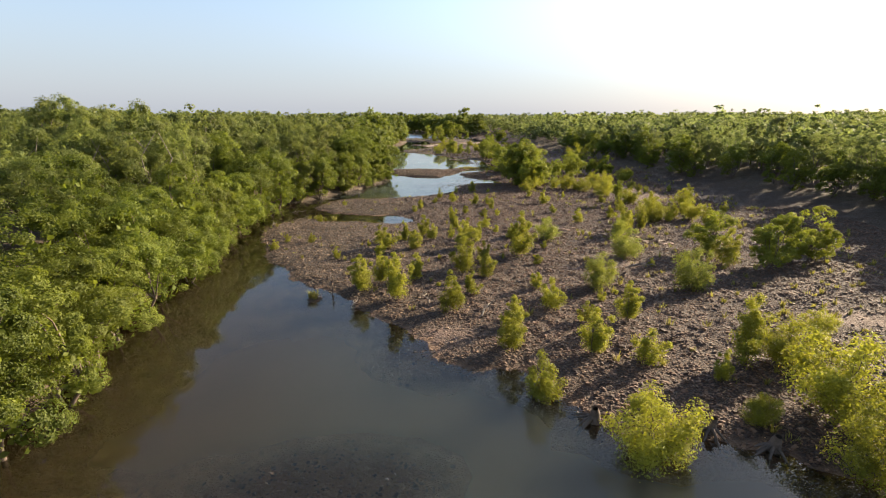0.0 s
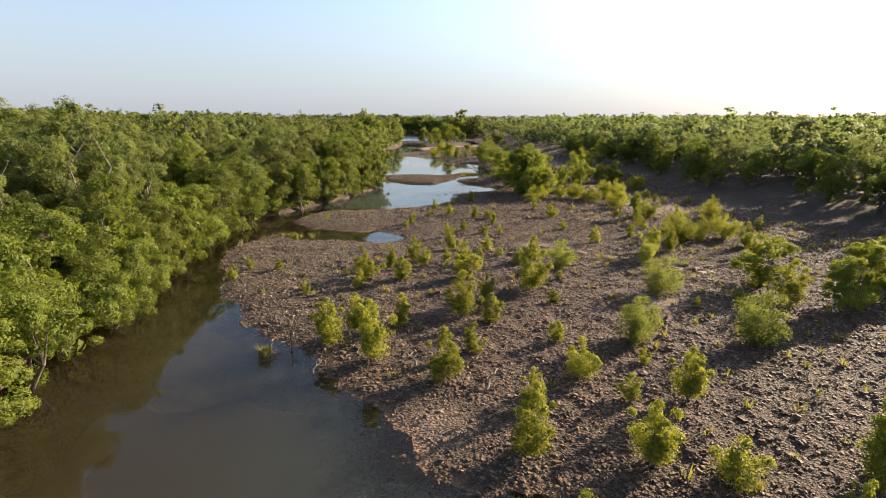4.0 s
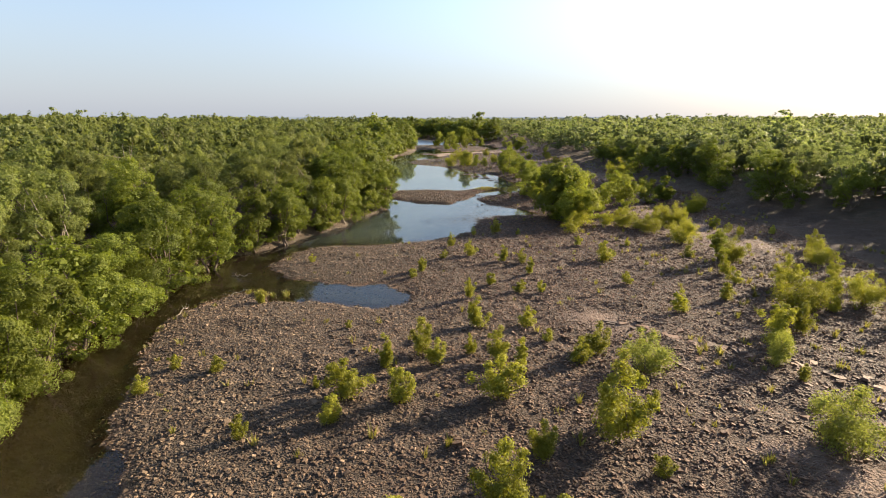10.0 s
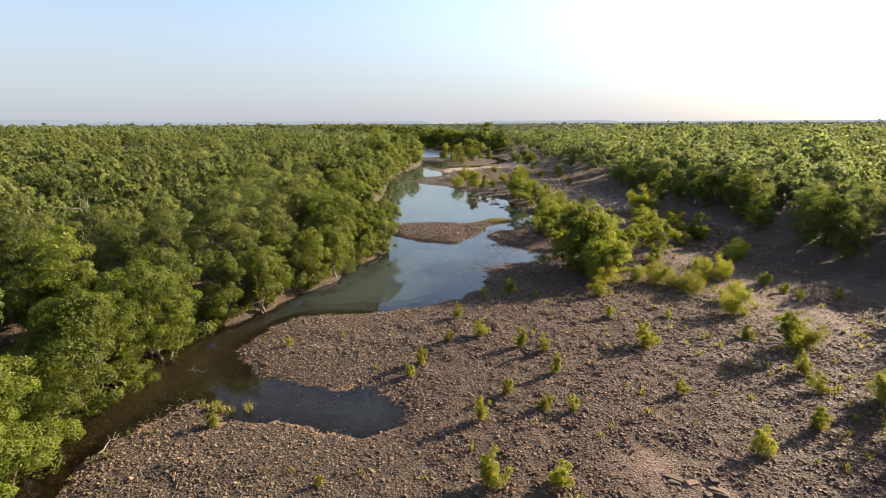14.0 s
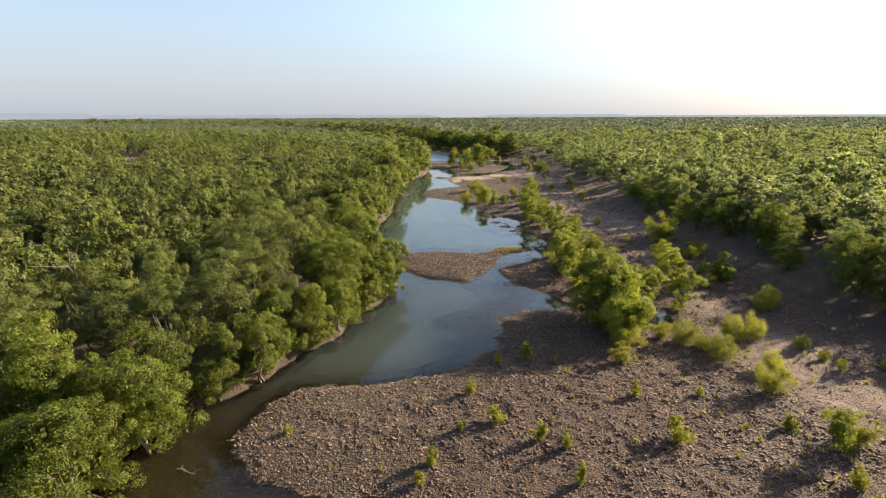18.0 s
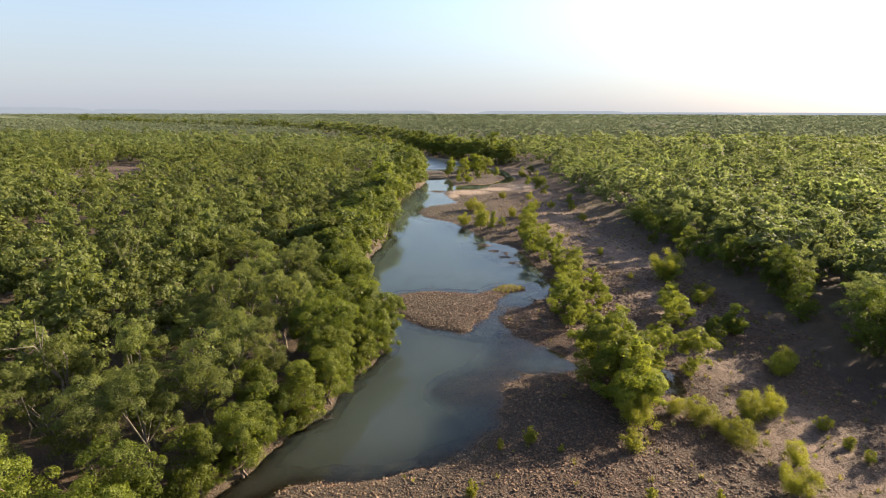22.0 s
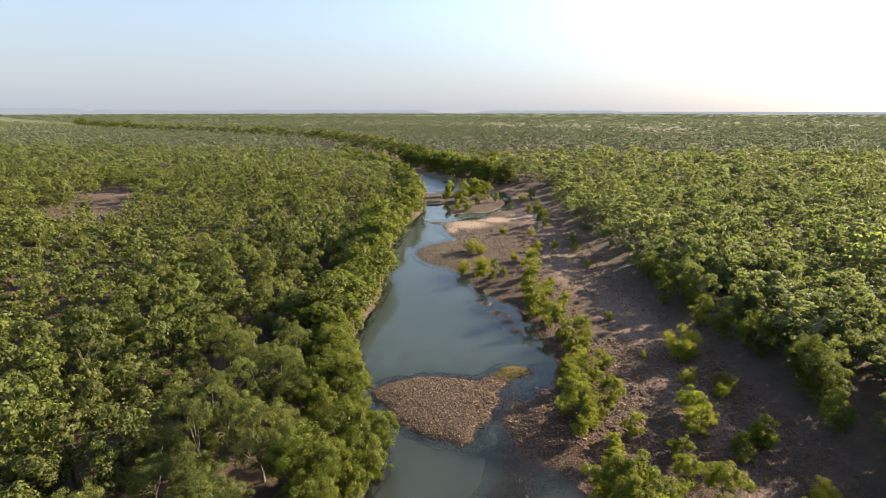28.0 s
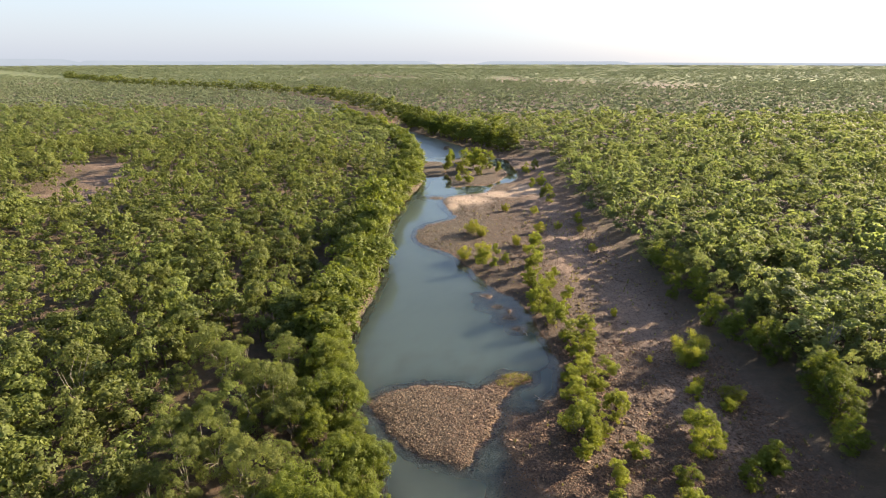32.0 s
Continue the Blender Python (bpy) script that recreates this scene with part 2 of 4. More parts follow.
c = blend(t, attr(t, "far").outputs["Fac"], c, wild)
p = node(t, "BsdfPrincipled", Base_Color=c, Roughness=0.9)
h = maths(t, "ADD", maths(t, "MULTIPLY", cell.outputs["Distance"], -1.0), maths(t, "MULTIPLY", noise_of(t, 6.0), 0.8))
bump = node(t, "Bump", Strength=1.0, Distance=0.13, Height=h)
t.links.new(bump.outputs[0], p.inputs["Normal"])
finish(t, p.outputs[0])

# still river water: clear where shallow, murky where deep
WATER, t = nodes_of("river_water")
depth = attr(t, "depth").outputs["Fac"]
murk = maths(t, "SUBTRACT", 1.0, maths(t, "POWER", 2.718, maths(t, "MULTIPLY", depth, -3.4)))
mud = node(t, "SubsurfaceScattering", Scale=8.0, Radius=(1.0, 1.0, 1.0), Color=blend(t, attr(t, "turbid").outputs["Fac"], (0.027, 0.021, 0.011), (0.05, 0.068, 0.066)))
mud.falloff = "BURLEY"
clear = node(t, "BsdfTransparent", Color=(0.85, 0.74, 0.56, 1))
body = node(t, "MixShader", Fac=murk)
t.links.new(clear.outputs[0], body.inputs[1])
t.links.new(mud.outputs[0], body.inputs[2])
breeze = t.nodes.new("ShaderNodeMapRange")
breeze.inputs["From Min"].default_value, breeze.inputs["From Max"].default_value = 288.0, 304.0
breeze.inputs["To Min"].default_value, breeze.inputs["To Max"].default_value = 0.02, 0.3
spot = t.nodes.new("ShaderNodeSeparateXYZ")
t.links.new(t.nodes.new("ShaderNodeNewGeometry").outputs["Position"], spot.inputs[0])
t.links.new(spot.outputs["Y"], breeze.inputs["Value"])
gloss = node(t, "BsdfGlossy", Roughness=breeze.outputs[0], Color=(1, 1, 1, 1))
ripple = node(t, "Bump", Strength=0.05, Distance=0.05, Height=noise_of(t, 1.2, 3))
t.links.new(ripple.outputs[0], gloss.inputs["Normal"])
fres = node(t, "Fresnel", IOR=1.33)
t.links.new(ripple.outputs[0], fres.inputs["Normal"])
mix = node(t, "MixShader", Fac=fres.outputs[0])
t.links.new(body.outputs[0], mix.inputs[1])
t.links.new(gloss.outputs[0], mix.inputs[2])
finish(t, mix.outputs[0])

# hills unlit by the sun: their haze is an even blue-grey emission
HILL, t = nodes_of("hazed_hill")
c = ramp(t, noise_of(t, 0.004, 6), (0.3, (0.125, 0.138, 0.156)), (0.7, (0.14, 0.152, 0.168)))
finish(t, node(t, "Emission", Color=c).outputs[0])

# ---- the river's plan ----
LEFT_BANK = [(-120, -24), (-40, -20), (5, -17.5), (20, -21), (35, -23.5), (50, -25.5), (56, -26), (63, -25), (68, -21.5), (75, -19),
             (79, -16.5), (87, -15), (93, -13), (96, -13.5), (100, -16.5), (104, -19.5), (113, -22.5), (128, -24.5), (152, -24),
             (182, -28.5), (218, -28.5), (247, -25.5), (288, -30), (340, -44), (396, -74), (433, -95), (535, -150), (644, -222), (700, -275), (735, -340),
             (840, -530), (950, -712), (1290, -1130), (2600, -3300), (5000, -6000)]
NEAR_SHORE = [(90, -120), (40, -40), (26, -8), (21, 3), (17, 6), (13, 8.6), (10.5, 8.2), (8, 9), (7.5, 11), (6.3, 12.6), (5, 14), (2, 14.2),
              (0, 17), (-1, 19), (-3, 20.5), (-5, 23), (-8, 25.5), (-12, 28.5), (-14, 32), (-16.5, 35), (-19, 41), (-21, 46),
              (-20.5, 49), (-18.5, 52.5), (-16.8, 52.8)]
SPIT_SHORE = [(-15, 51.5), (-10, 51), (-7, 50.2), (-4.6, 50.8), (-4, 52), (-4.6, 54), (-6.5, 55.8), (-11, 56), (-15, 57), (-18, 59),
              (-19, 62), (-18, 66), (-16, 68.6), (-11, 69.3), (-6, 71), (-1, 74.6), (1.5, 78), (2, 81.5), (2.8, 85.5), (4.8, 88.2), (8, 88.8),
              (11, 89.7), (11.6, 91.5), (9.8, 94), (6.8, 97), (3.8, 101), (3, 103)]
FAR_SHORE = [(3.1, 105.3), (5.2, 108), (8.6, 111.6), (11.8, 116.5), (12, 123), (10, 134), (7, 145), (3, 149), (-1, 156), (-8, 169.5), (-14.8, 174.8),
             (-19.3, 181.5), (-19, 189.5), (-16.6, 194.3), (-10, 199.7), (-9.6, 204.4), (-12.6, 212), (-14.7, 221.3), (-11.5, 228.3), (-1, 233), (2, 238.2),
             (4, 246), (11, 252.5), (13.5, 258), (15, 268), (13, 284), (11, 300), (-4, 318), (-13, 340), (-23, 358), (-37, 378), (-72, 436), (-126, 538), (-196, 648), (-250, 712), (-332, 756), (-528, 866),
             (-706, 978), (-1105, 1320), (-3000, 2750), (-5600, 5000)]
ISLAND = [(-17.4, 110.0), (-13.5, 113.6), (-7, 115), (-1, 114.2), (0.5, 116), (3, 118.6), (6.7, 118.6), (7, 117.4), (4, 115.3), (2, 112.5),
          (1.5, 109), (-1, 103), (-2.8, 99.2), (-6, 99.8), (-9.3, 101.0), (-13.8, 105.8), (-17.4, 110.0)]
FAR_ISLET = [(-18.5, 274), (-14.3, 256), (-12.3, 242), (-5.5, 245), (2.5, 247), (9, 262), (9.5, 274), (2, 289), (-1, 305), (-11, 306), (-19.5, 288), (-18.5, 274)]
STONE_DAM = [(-34, 262), (-26, 258.5), (-18.5, 260), (-17.5, 268), (-20.5, 290), (-28, 293), (-36, 290), (-34, 262)]
FOREST_EDGE = [(-60, 40), (20, 44), (58, 52), (83, 50), (103, 42.5), (124, 40), (151, 37.5), (186, 34), (244, 32), (300, 28.5), (318, 11),
               (330, -3), (345, -11), (361, -22), (378, -33), (436, -64), (538, -118), (648, -188), (712, -240), (756, -322), (866, -518), (978, -696),
               (1320, -1095), (5000, -5500)]
LB = spline(LEFT_BANK, 4)
RS = spline(NEAR_SHORE + SPIT_SHORE + FAR_SHORE, 4)
ISLES = [spline(p, 4) for p in (ISLAND, FAR_ISLET, STONE_DAM)]


def off_line(x, y, line):
    """The distance of each point from a line of straight pieces."""
    best = np.full(x.shape, 1e12)
    for (ax, ay), (bx, by) in zip(line[:-1], line[1:]):
        dx, dy = bx - ax, by - ay
        t = np.clip(((x - ax) * dx + (y - ay) * dy) / max(dx * dx + dy * dy, 1e-9), 0, 1)
        best = np.minimum(best, (x - ax - t * dx) ** 2 + (y - ay - t * dy) ** 2)
    return np.sqrt(best)


def inside(x, y, line):
    odd = np.zeros(x.shape, dtype=bool)
    n = len(line)
    for i in range(n):
        (ax, ay), (bx, by) = line[i], line[(i + 1) % n]
        if ay != by:
            odd ^= ((ay > y) != (by > y)) & (x < (bx - ax) * (y - ay) / (by - ay) + ax)
    return odd


RIGHT_LAND = np.vstack([RS, [(9000, 5000), (9000, -120)]])
LBXY = LB[:, ::-1]


def survey(x, y):
    """Distances into the left bank, the right land and the isles (negative: out in the water)."""
    x, y = np.asarray(x, dtype=float), np.asarray(y, dtype=float)
    wx = x + 0.45 * wave(x, y, 5.0, 3) + 0.2 * wave(x, y, 1.7, 4)
    wy = y + 0.45 * wave(x, y, 5.0, 5) + 0.2 * wave(x, y, 1.7, 6)
    dl = off_line(wx, wy, LBXY) * np.where(wx < np.interp(wy, LB[:, 0], LB[:, 1]), 1, -1)
    dr = off_line(wx, wy, RS) * np.where(inside(wx, wy, RIGHT_LAND), 1, -1)
    dr = np.minimum(dr, 1.5 * (np.hypot((x - 21.4) / 1.5, (y - 88) / 3.4) - 1))
    dr = np.where(y > 470, np.maximum(dr, 4.0), dr)
    di = np.full(x.shape, -1e6)
    for p in ISLES:
        di = np.maximum(di, off_line(wx, wy, p) * np.where(inside(wx, wy, p), 1, -1))
    di = np.maximum(di, 0.55 - np.hypot(x + 8.7, (y - 24.1)))
    di = np.maximum(di, 1.5 - np.hypot((x + 17.5) / 1.9, y - 224.8))
    di = np.maximum(di, 1.6 - np.hypot(x + 21.5, (y - 334) / 4))
    for cx, cy, rx in ((4.6, 137.2, 1.3), (2.4, 141.6, 1.7), (0.2, 146.4, 1.2), (6.2, 133.0, 0.9), (5.4, 140.0, 0.8)):
        di = np.maximum(di, 0.7 - 0.7 * np.hypot((wx - cx) / rx, (wy - cy) / 0.7))
    return dl, dr, di


def edge_of_forest(y):
    return np.interp(y, [p[0] for p in FOREST_EDGE], [p[1] for p in FOREST_EDGE])


def shoals(x, y):
    s = np.zeros(np.shape(x))
    for cx, cy, rx, ry in ((-2, 6, 4.5, 2.5), (-5, 3, 6, 3), (2, 88, 4.5, 9), (5, 97, 4, 5), (-4, 84, 4, 5), (-1, 16, 2, 3), (-19, 52, 2.5, 4), (4, 108, 3, 5), (-21, 110, 2, 6), (-10, 53.5, 6, 2), (1, 158, 4, 4), (6, 150, 3, 4), (-3, 163, 4, 2)):
        s = s + np.exp(-((x - cx) / rx) ** 2 - ((y - cy) / ry) ** 2)
    return np.clip(s, 0, 1)


def height(x, y, d=None):
    dl, dr, di = survey(x, y) if d is None else d
    e = np.exp
    pl, pr, pi = np.maximum(dl, 0), np.maximum(dr, 0), np.maximum(di, 0)
    zl = 1.0 * (1 - e(-pl / 0.7)) + 1.4 * (1 - e(-pl / 6)) + 3.5 * step(8, 130, pl) + 0.4 * wave(x, y, 17, 8) * step(2, 12, pl)
    back = x - edge_of_forest(y)
    zr = 0.22 * (1 - e(-pr / 0.7)) + 0.55 * (1 - e(-pr / 14)) + 2.4 * step(-8, 12, back) * step(0, 8, pr) + 2.0 * step(20, 160, back)
    zr = zr + (0.13 * wave(x, y, 7, 9) + 0.07 * wave(x, y, 2.6, 10)) * step(0.5, 6, pr)
    zi = 0.25 * (1 - e(-pi / 0.6)) + 0.35 * (1 - e(-pi / 4)) + 0.05 * wave(x, y, 2.6, 12) * step(0.5, 2, pi)
    out = np.maximum(np.maximum(dl, dr), di)
    under = np.maximum(-out, 0)
    zw = -0.75 * (1 - e(-under / 3.5)) - 0.02
    zw = zw * (1 - 0.9 * shoals(x, y)) + 0.05 * wave(x, y, 3.0, 14) * step(0, 1.5, under) * (1 - 0.6 * shoals(x, y))
    zw = np.minimum(zw, -0.015)
    return np.where(dl > 0, zl, np.where(dr > 0, zr, np.where(di > 0, zi, zw)))


def lines(lo, hi, fine, reach, grow=1.16):
    """Grid lines: even between lo and hi, then ever wider out to reach on both sides."""
    mid = np.arange(lo, hi + fine, fine)
    out, s, a, b, lows, highs = [], fine, lo, mid[-1], [], []
    while a > -reach or b < reach:
        s = min(s * grow, 260)
        a, b = a - s, b + s
        lows.append(a)
        highs.append(b)
    return np.array(lows[::-1] + list(mid) + highs)


def sheet(gx, gy):
    X, Y = np.meshgrid(gx, gy)
    n, m = len(gx), len(gy)
    i = (np.arange(m - 1)[:, None] * n + np.arange(n - 1)[None, :]).ravel()
    return X.ravel(), Y.ravel(), np.stack([i, i + 1, i + n + 1, i + n], 1)


SAND = ((30, 79, 6, 9), (31, 70, 5, 6), (29, 91, 4, 6), (10, 48, 2.2, 1.5), (11.5, 46, 2.5, 1), (16.5, 31.7, 1.8, 1.5), (15, 33.5, 2, 0.8),
        (-5, 222, 7, 5), (8, 229, 9, 5), (20, 215, 7, 14), (21, 175, 5, 22), (29, 140, 5, 14), (27, 20, 4, 1.2), (1, 17.5, 2.2, 1.6), (30, 110, 4, 9))
PALE_SAND = ((-6, 222, 8, 7), (6, 231, 9, 5), (-11, 214, 2.5, 5), (17, 238, 7, 8))
CLEARINGS = ((-134, 196, 15, 20), (-147, 222, 13, 16), (-160, 246, 15, 12), (-112, 262, 10, 7), (-840, 890, 160, 160), (60, 1190, 60, 130), (180, 1060, 75, 130), (300, 930, 80, 110),
             (520, 2130, 90, 100), (165, 365, 10, 6), (200, 398, 16, 6), (240, 385, 14, 7), (-300, 1500, 200, 30))


def spots(x, y, rows):
    s = np.zeros(np.shape(x))
    for cx, cy, rx, ry in rows:
        s = np.maximum(s, np.exp(-(((x - cx) / rx) ** 2 + ((y - cy) / ry) ** 2) ** 2))
    return s


gx, gy = lines(-34, 50, 0.5, 4900), lines(2, 124, 0.5, 4900)
gx = np.sort(np.concatenate([gx[(gx < -75) | (gx >= -34)], np.arange(-74, -34, 1.6)]))
gy = np.sort(np.concatenate([gy[(gy > -400) & (gy <= 124)], np.arange(125.2, 260, 1.2), np.arange(260, 430, 2.4), gy[gy > 430]]))
X, Y, Q = sheet(gx, gy)
D = survey(X, Y)
Z = height(X, Y, D)
far = step(600, 1500, np.hypot(X, Y))
Z = Z + far * 3 * wave(X, Y, 420, 20)
sandy = np.clip(0.7 * spots(X, Y, SAND) + spots(X, Y, CLEARINGS) + 0.5 * step(-24, -8, X - edge_of_forest(Y)) * step(88, 108, Y) * (D[1] > 0) * (1 - step(300, 330, Y)), 0, 1)
sandy = np.clip(sandy + 0.3 * wave(X, Y, 4, 31) * sandy, 0, 1)
lit = np.where(D[0] > -0.6, step(-0.1, 0.9, D[0]), np.where(D[1] > 0, np.maximum(step(-4, 4, X - edge_of_forest(Y)), step(325, 345, Y)), 0)) * (1 - spots(X, Y, CLEARINGS))
bedm = np.where((np.maximum(D[1], D[2]) < 0.15) & (D[0] < -0.6), 1.0, 0.0)
ground = new("ground", mesh_np("ground", np.stack([X, Y, Z], 1), Q, GROUND, {"mask": np.stack([sandy, lit, bedm, spots(X, Y, PALE_SAND)], 1), "far": far * (1 - spots(X, Y, CLEARINGS))}, True))
tagged(ground, "stony brown river flat with sand patches and woodland floor", "ground", kind="structure")

wx_, wy_ = np.arange(-110, 62, 1.5), np.concatenate([np.arange(-60, 126, 1.5), np.arange(126, 500, 2.4)])
X, Y, Q = sheet(wx_, wy_)
water = new("water", mesh_np("water", np.stack([X, Y, np.zeros_like(X)], 1), Q, WATER, {"depth": np.maximum(-height(X, Y), 0), "turbid": 0.38 * step(-12, 0, X) * (Y < 40) + step(104, 130, Y + 3 * wave(X, Y, 9, 15)) + 0.75 * step(60, 80, Y) * (1 - step(104, 130, Y)) + 0.7 * np.exp(-((X + 9) / 5) ** 2 - ((Y - 53.3) / 2.6) ** 2)}))
tagged(water, "still shallow brown-green river water mirroring the sky", "water", kind="structure")

# flat-topped ridges along the skyline
pieces = []
for a0, a1, top in ((-62, -38.0, 52), (-39, -33, 40), (-28, -15, 38), (-19, -5, 35), (-1, 16, 33), (-36, -24, 33), (12, 60, 24)):
    n = 26
    a = np.radians(np.linspace(a0, a1, n))
    rise = top * np.minimum(1, np.minimum(np.linspace(0, n / 3, n), np.linspace(n / 3, 0, n)) + 0.25) + 1.2 * wave(np.degrees(a), 0 * a, 1.5, 40)
    base = np.stack([4700 * np.sin(a), 4700 * np.cos(a), np.full(n, -5.0)], 1)
    up = np.stack([4760 * np.sin(a), 4760 * np.cos(a), rise], 1)
    rear = np.stack([4900 * np.sin(a), 4900 * np.cos(a), np.full(n, -5.0)], 1)
    V = np.vstack([base, up, rear])
    i = np.arange(n - 1)
    pieces.append((V, np.vstack([np.stack([i, i + 1, i + n + 1, i + n], 1), np.stack([i + n, i + n + 1, i + 2 * n + 1, i + 2 * n], 1)])))
V, F = joined(pieces)
tagged(new("backdrop", mesh_np("backdrop", V, F, HILL, smooth=True)), "low flat-topped hills on the skyline, haze painted as a blue-grey glow", "hills", kind="structure")

# ---- plants ----
OCT_V = np.array([(1, 0, 0), (0, 1, 0), (-1, 0, 0), (0, -1, 0), (0, 0, 1), (0, 0, -1)], dtype=float)
OCT_F = np.array([(0, 1, 4), (1, 2, 4), (2, 3, 4), (3, 0, 4), (1, 0, 5), (2, 1, 5), (3, 2, 5), (0, 3, 5)])


def unit(v):
    return v / np.maximum(np.linalg.norm(v, axis=1, keepdims=True), 1e-9)


def leaves(r, centres, out, size, slim=0.5, rise=0.0, wild=0.55, single=False):
    """Leaf sprays: a bent diamond at each centre, turned roughly along out."""
    n = len(centres)
    nrm = unit(out + wild * r.normal(size=(n, 3)))
    along = unit(np.cross(nrm, r.normal(size=(n, 3))) + np.array((0, 0, rise)))
    side = unit(np.cross(nrm, along))
    s = (size * r.uniform(0.6, 1.35, n))[:, None]
    a, b = centres - along * s * 0.5, centres + along * s * 0.5 - nrm * s * 0.1
    c, d = centres + side * s * slim * 0.5 + nrm * s * 0.08, centres - side * s * slim * 0.5 + nrm * s * 0.08
    if single:
        return np.stack([a + side * s * slim * 0.5, b, a - side * s * slim * 0.5], 1).reshape(-1, 3), np.arange(n * 3).reshape(-1, 3)
    V = np.stack([a, c, b, d], 1).reshape(-1, 3)
    i = np.arange(n) * 4
    return V, np.vstack([np.stack([i, i + 1, i + 2], 1), np.stack([i, i + 2, i + 3], 1)])


def lobes_of(r, tall, wide, low, n):
    """The rounded lobes that make up a crown: one on top, the others spread round the limbs."""
    a = np.arange(n) * 2.4 + r.uniform(0, 6.28) + r.normal(size=n) * 0.3
    q = wide * r.uniform(0.4, 0.66, n)
    k = r.uniform(0.1, 0.72, n)
    q[0], k[0] = wide * 0.12, 0.78
    q = q * np.sqrt(np.clip(1.15 - np.abs(k - 0.42) * 1.3, 0.2, 1))
    rad = np.stack([wide * r.uniform(0.36, 0.54, n)] * 2 + [(tall - low) * r.uniform(0.15, 0.23, n)], 1)
    c = np.stack([q * np.cos(a), q * np.sin(a), low + (tall - low) * k], 1)
    c[:, 2] = np.minimum(c[:, 2], tall - rad[:, 2])
    return c, rad


def crown(r, tall, wide, low, clumps, per, size, slim=0.5, core=0.72, lobes=6, wild=0.42, single=False):
    """Leaf sprays on rounded clumps, the clumps gathered on the outside of a few lobes."""
    lc, lr = lobes_of(r, tall, wide, low, lobes)
    k = np.concatenate([np.arange(lobes), r.integers(lobes, size=max(clumps - lobes, 0))])
    n = len(k)
    u = unit(r.normal(size=(n, 3)))
    u[:, 2] = np.where(r.random(n) < 0.62, np.abs(u[:, 2]), u[:, 2])
    c = lc[k] + lr[k] * u * r.uniform(0.7, 1.02, (n, 1))
    q = lr[k, 0] * r.uniform(0.3, 0.54, n) * min(1.35, (10 * lobes / n) ** 0.5)
    flat = min(1.0, 0.95 * (tall - low) / (2.2 * wide))
    pieces = []
    for p, d in zip(lc, lr):
        if single:
            pieces.append((p + OCT_V * d * 0.42 * r.uniform(0.6, 1.1, (6, 1)), OCT_F))
        else:
            out = unit(r.normal(size=(40, 3)))
            pieces.append(leaves(r, p + out * d * r.uniform(0.1, 0.62, (40, 1)), out, size * 2.6, 0.7, 0.0, 0.5))
    for p, d, w in zip(c, q, u):
        squash = np.array((1, 1, flat * r.uniform(0.7, 0.95)))
        if single:
            pieces.append((p + OCT_V * d * core * squash * r.uniform(0.6, 1.1, (6, 1)), OCT_F))
        else:
            deep = unit(r.normal(size=(14, 3)))
            pieces.append(leaves(r, p + deep * d * core * squash * r.uniform(0.3, 1.1, (14, 1)), deep, size * 2.0, 0.65, 0.0, 0.5))
        out = unit(r.normal(size=(per, 3)) + w * 0.75 + (0, 0, 0.2))
        rr = d * (0.68 + 0.44 * r.random((per, 1)) ** 0.8)
        pieces.append(leaves(r, p + out * rr * squash, out + 0.3 * w, size, slim, 0.0, wild, single))
    V, F = joined(pieces)
    return V, F, c


def sapling(r, tall, wide, low, n, per, size, slim, rise):
    """Upright leafy stems from one foot, each hung with tufts of narrow leaves, with gaps between."""
    pieces, tips = [], []
    for k in range(n):
        a, q = r.uniform(0, 6.28), wide * (0.0 if k == 0 else r.uniform(0.25, 0.8))
        top = tall * (1.0 if k == 0 else r.uniform(0.5, 0.95)) * (1 - 0.3 * (q / wide) ** 2)
        tufts = max(2, int(round(top / (0.42 * wide))))
        for i in range(tufts):
            h = (i + r.uniform(0.35, 0.8)) / tufts
            if r.random() < 0.2 and i < tufts - 1:
                continue
            d = wide * r.uniform(0.21, 0.36) * (1.1 - 0.55 * h * h)
            z = low + (top - low) * (0.16 + 0.84 * h) - d * 0.45
            lean = q * (0.35 + 0.8 * h)
            c = np.array((lean * np.cos(a), lean * np.sin(a), max(z, d * 0.5))) + r.normal(size=3) * wide * 0.09 * (1, 1, 0.4)
            rad = d * np.array((1, 1, r.uniform(0.95, 1.35)))
            out = unit(r.normal(size=(per, 3)) + (0.3 * np.cos(a), 0.3 * np.sin(a), 0.25))
            p = c + out * rad * (0.3 + 0.98 * r.random((per, 1)) ** 0.7)
            pieces.append(leaves(r, c + out[:10] * rad * r.uniform(0.1, 0.45, (10, 1)), out[:10], size * 1.7, 0.6, rise, 0.5))
            pieces.append(leaves(r, p, out + (0, 0, 0.2), size, slim, rise, 0.45))
            tips.append(c)
    V, F = joined(pieces)
    return V, F, np.array(tips)


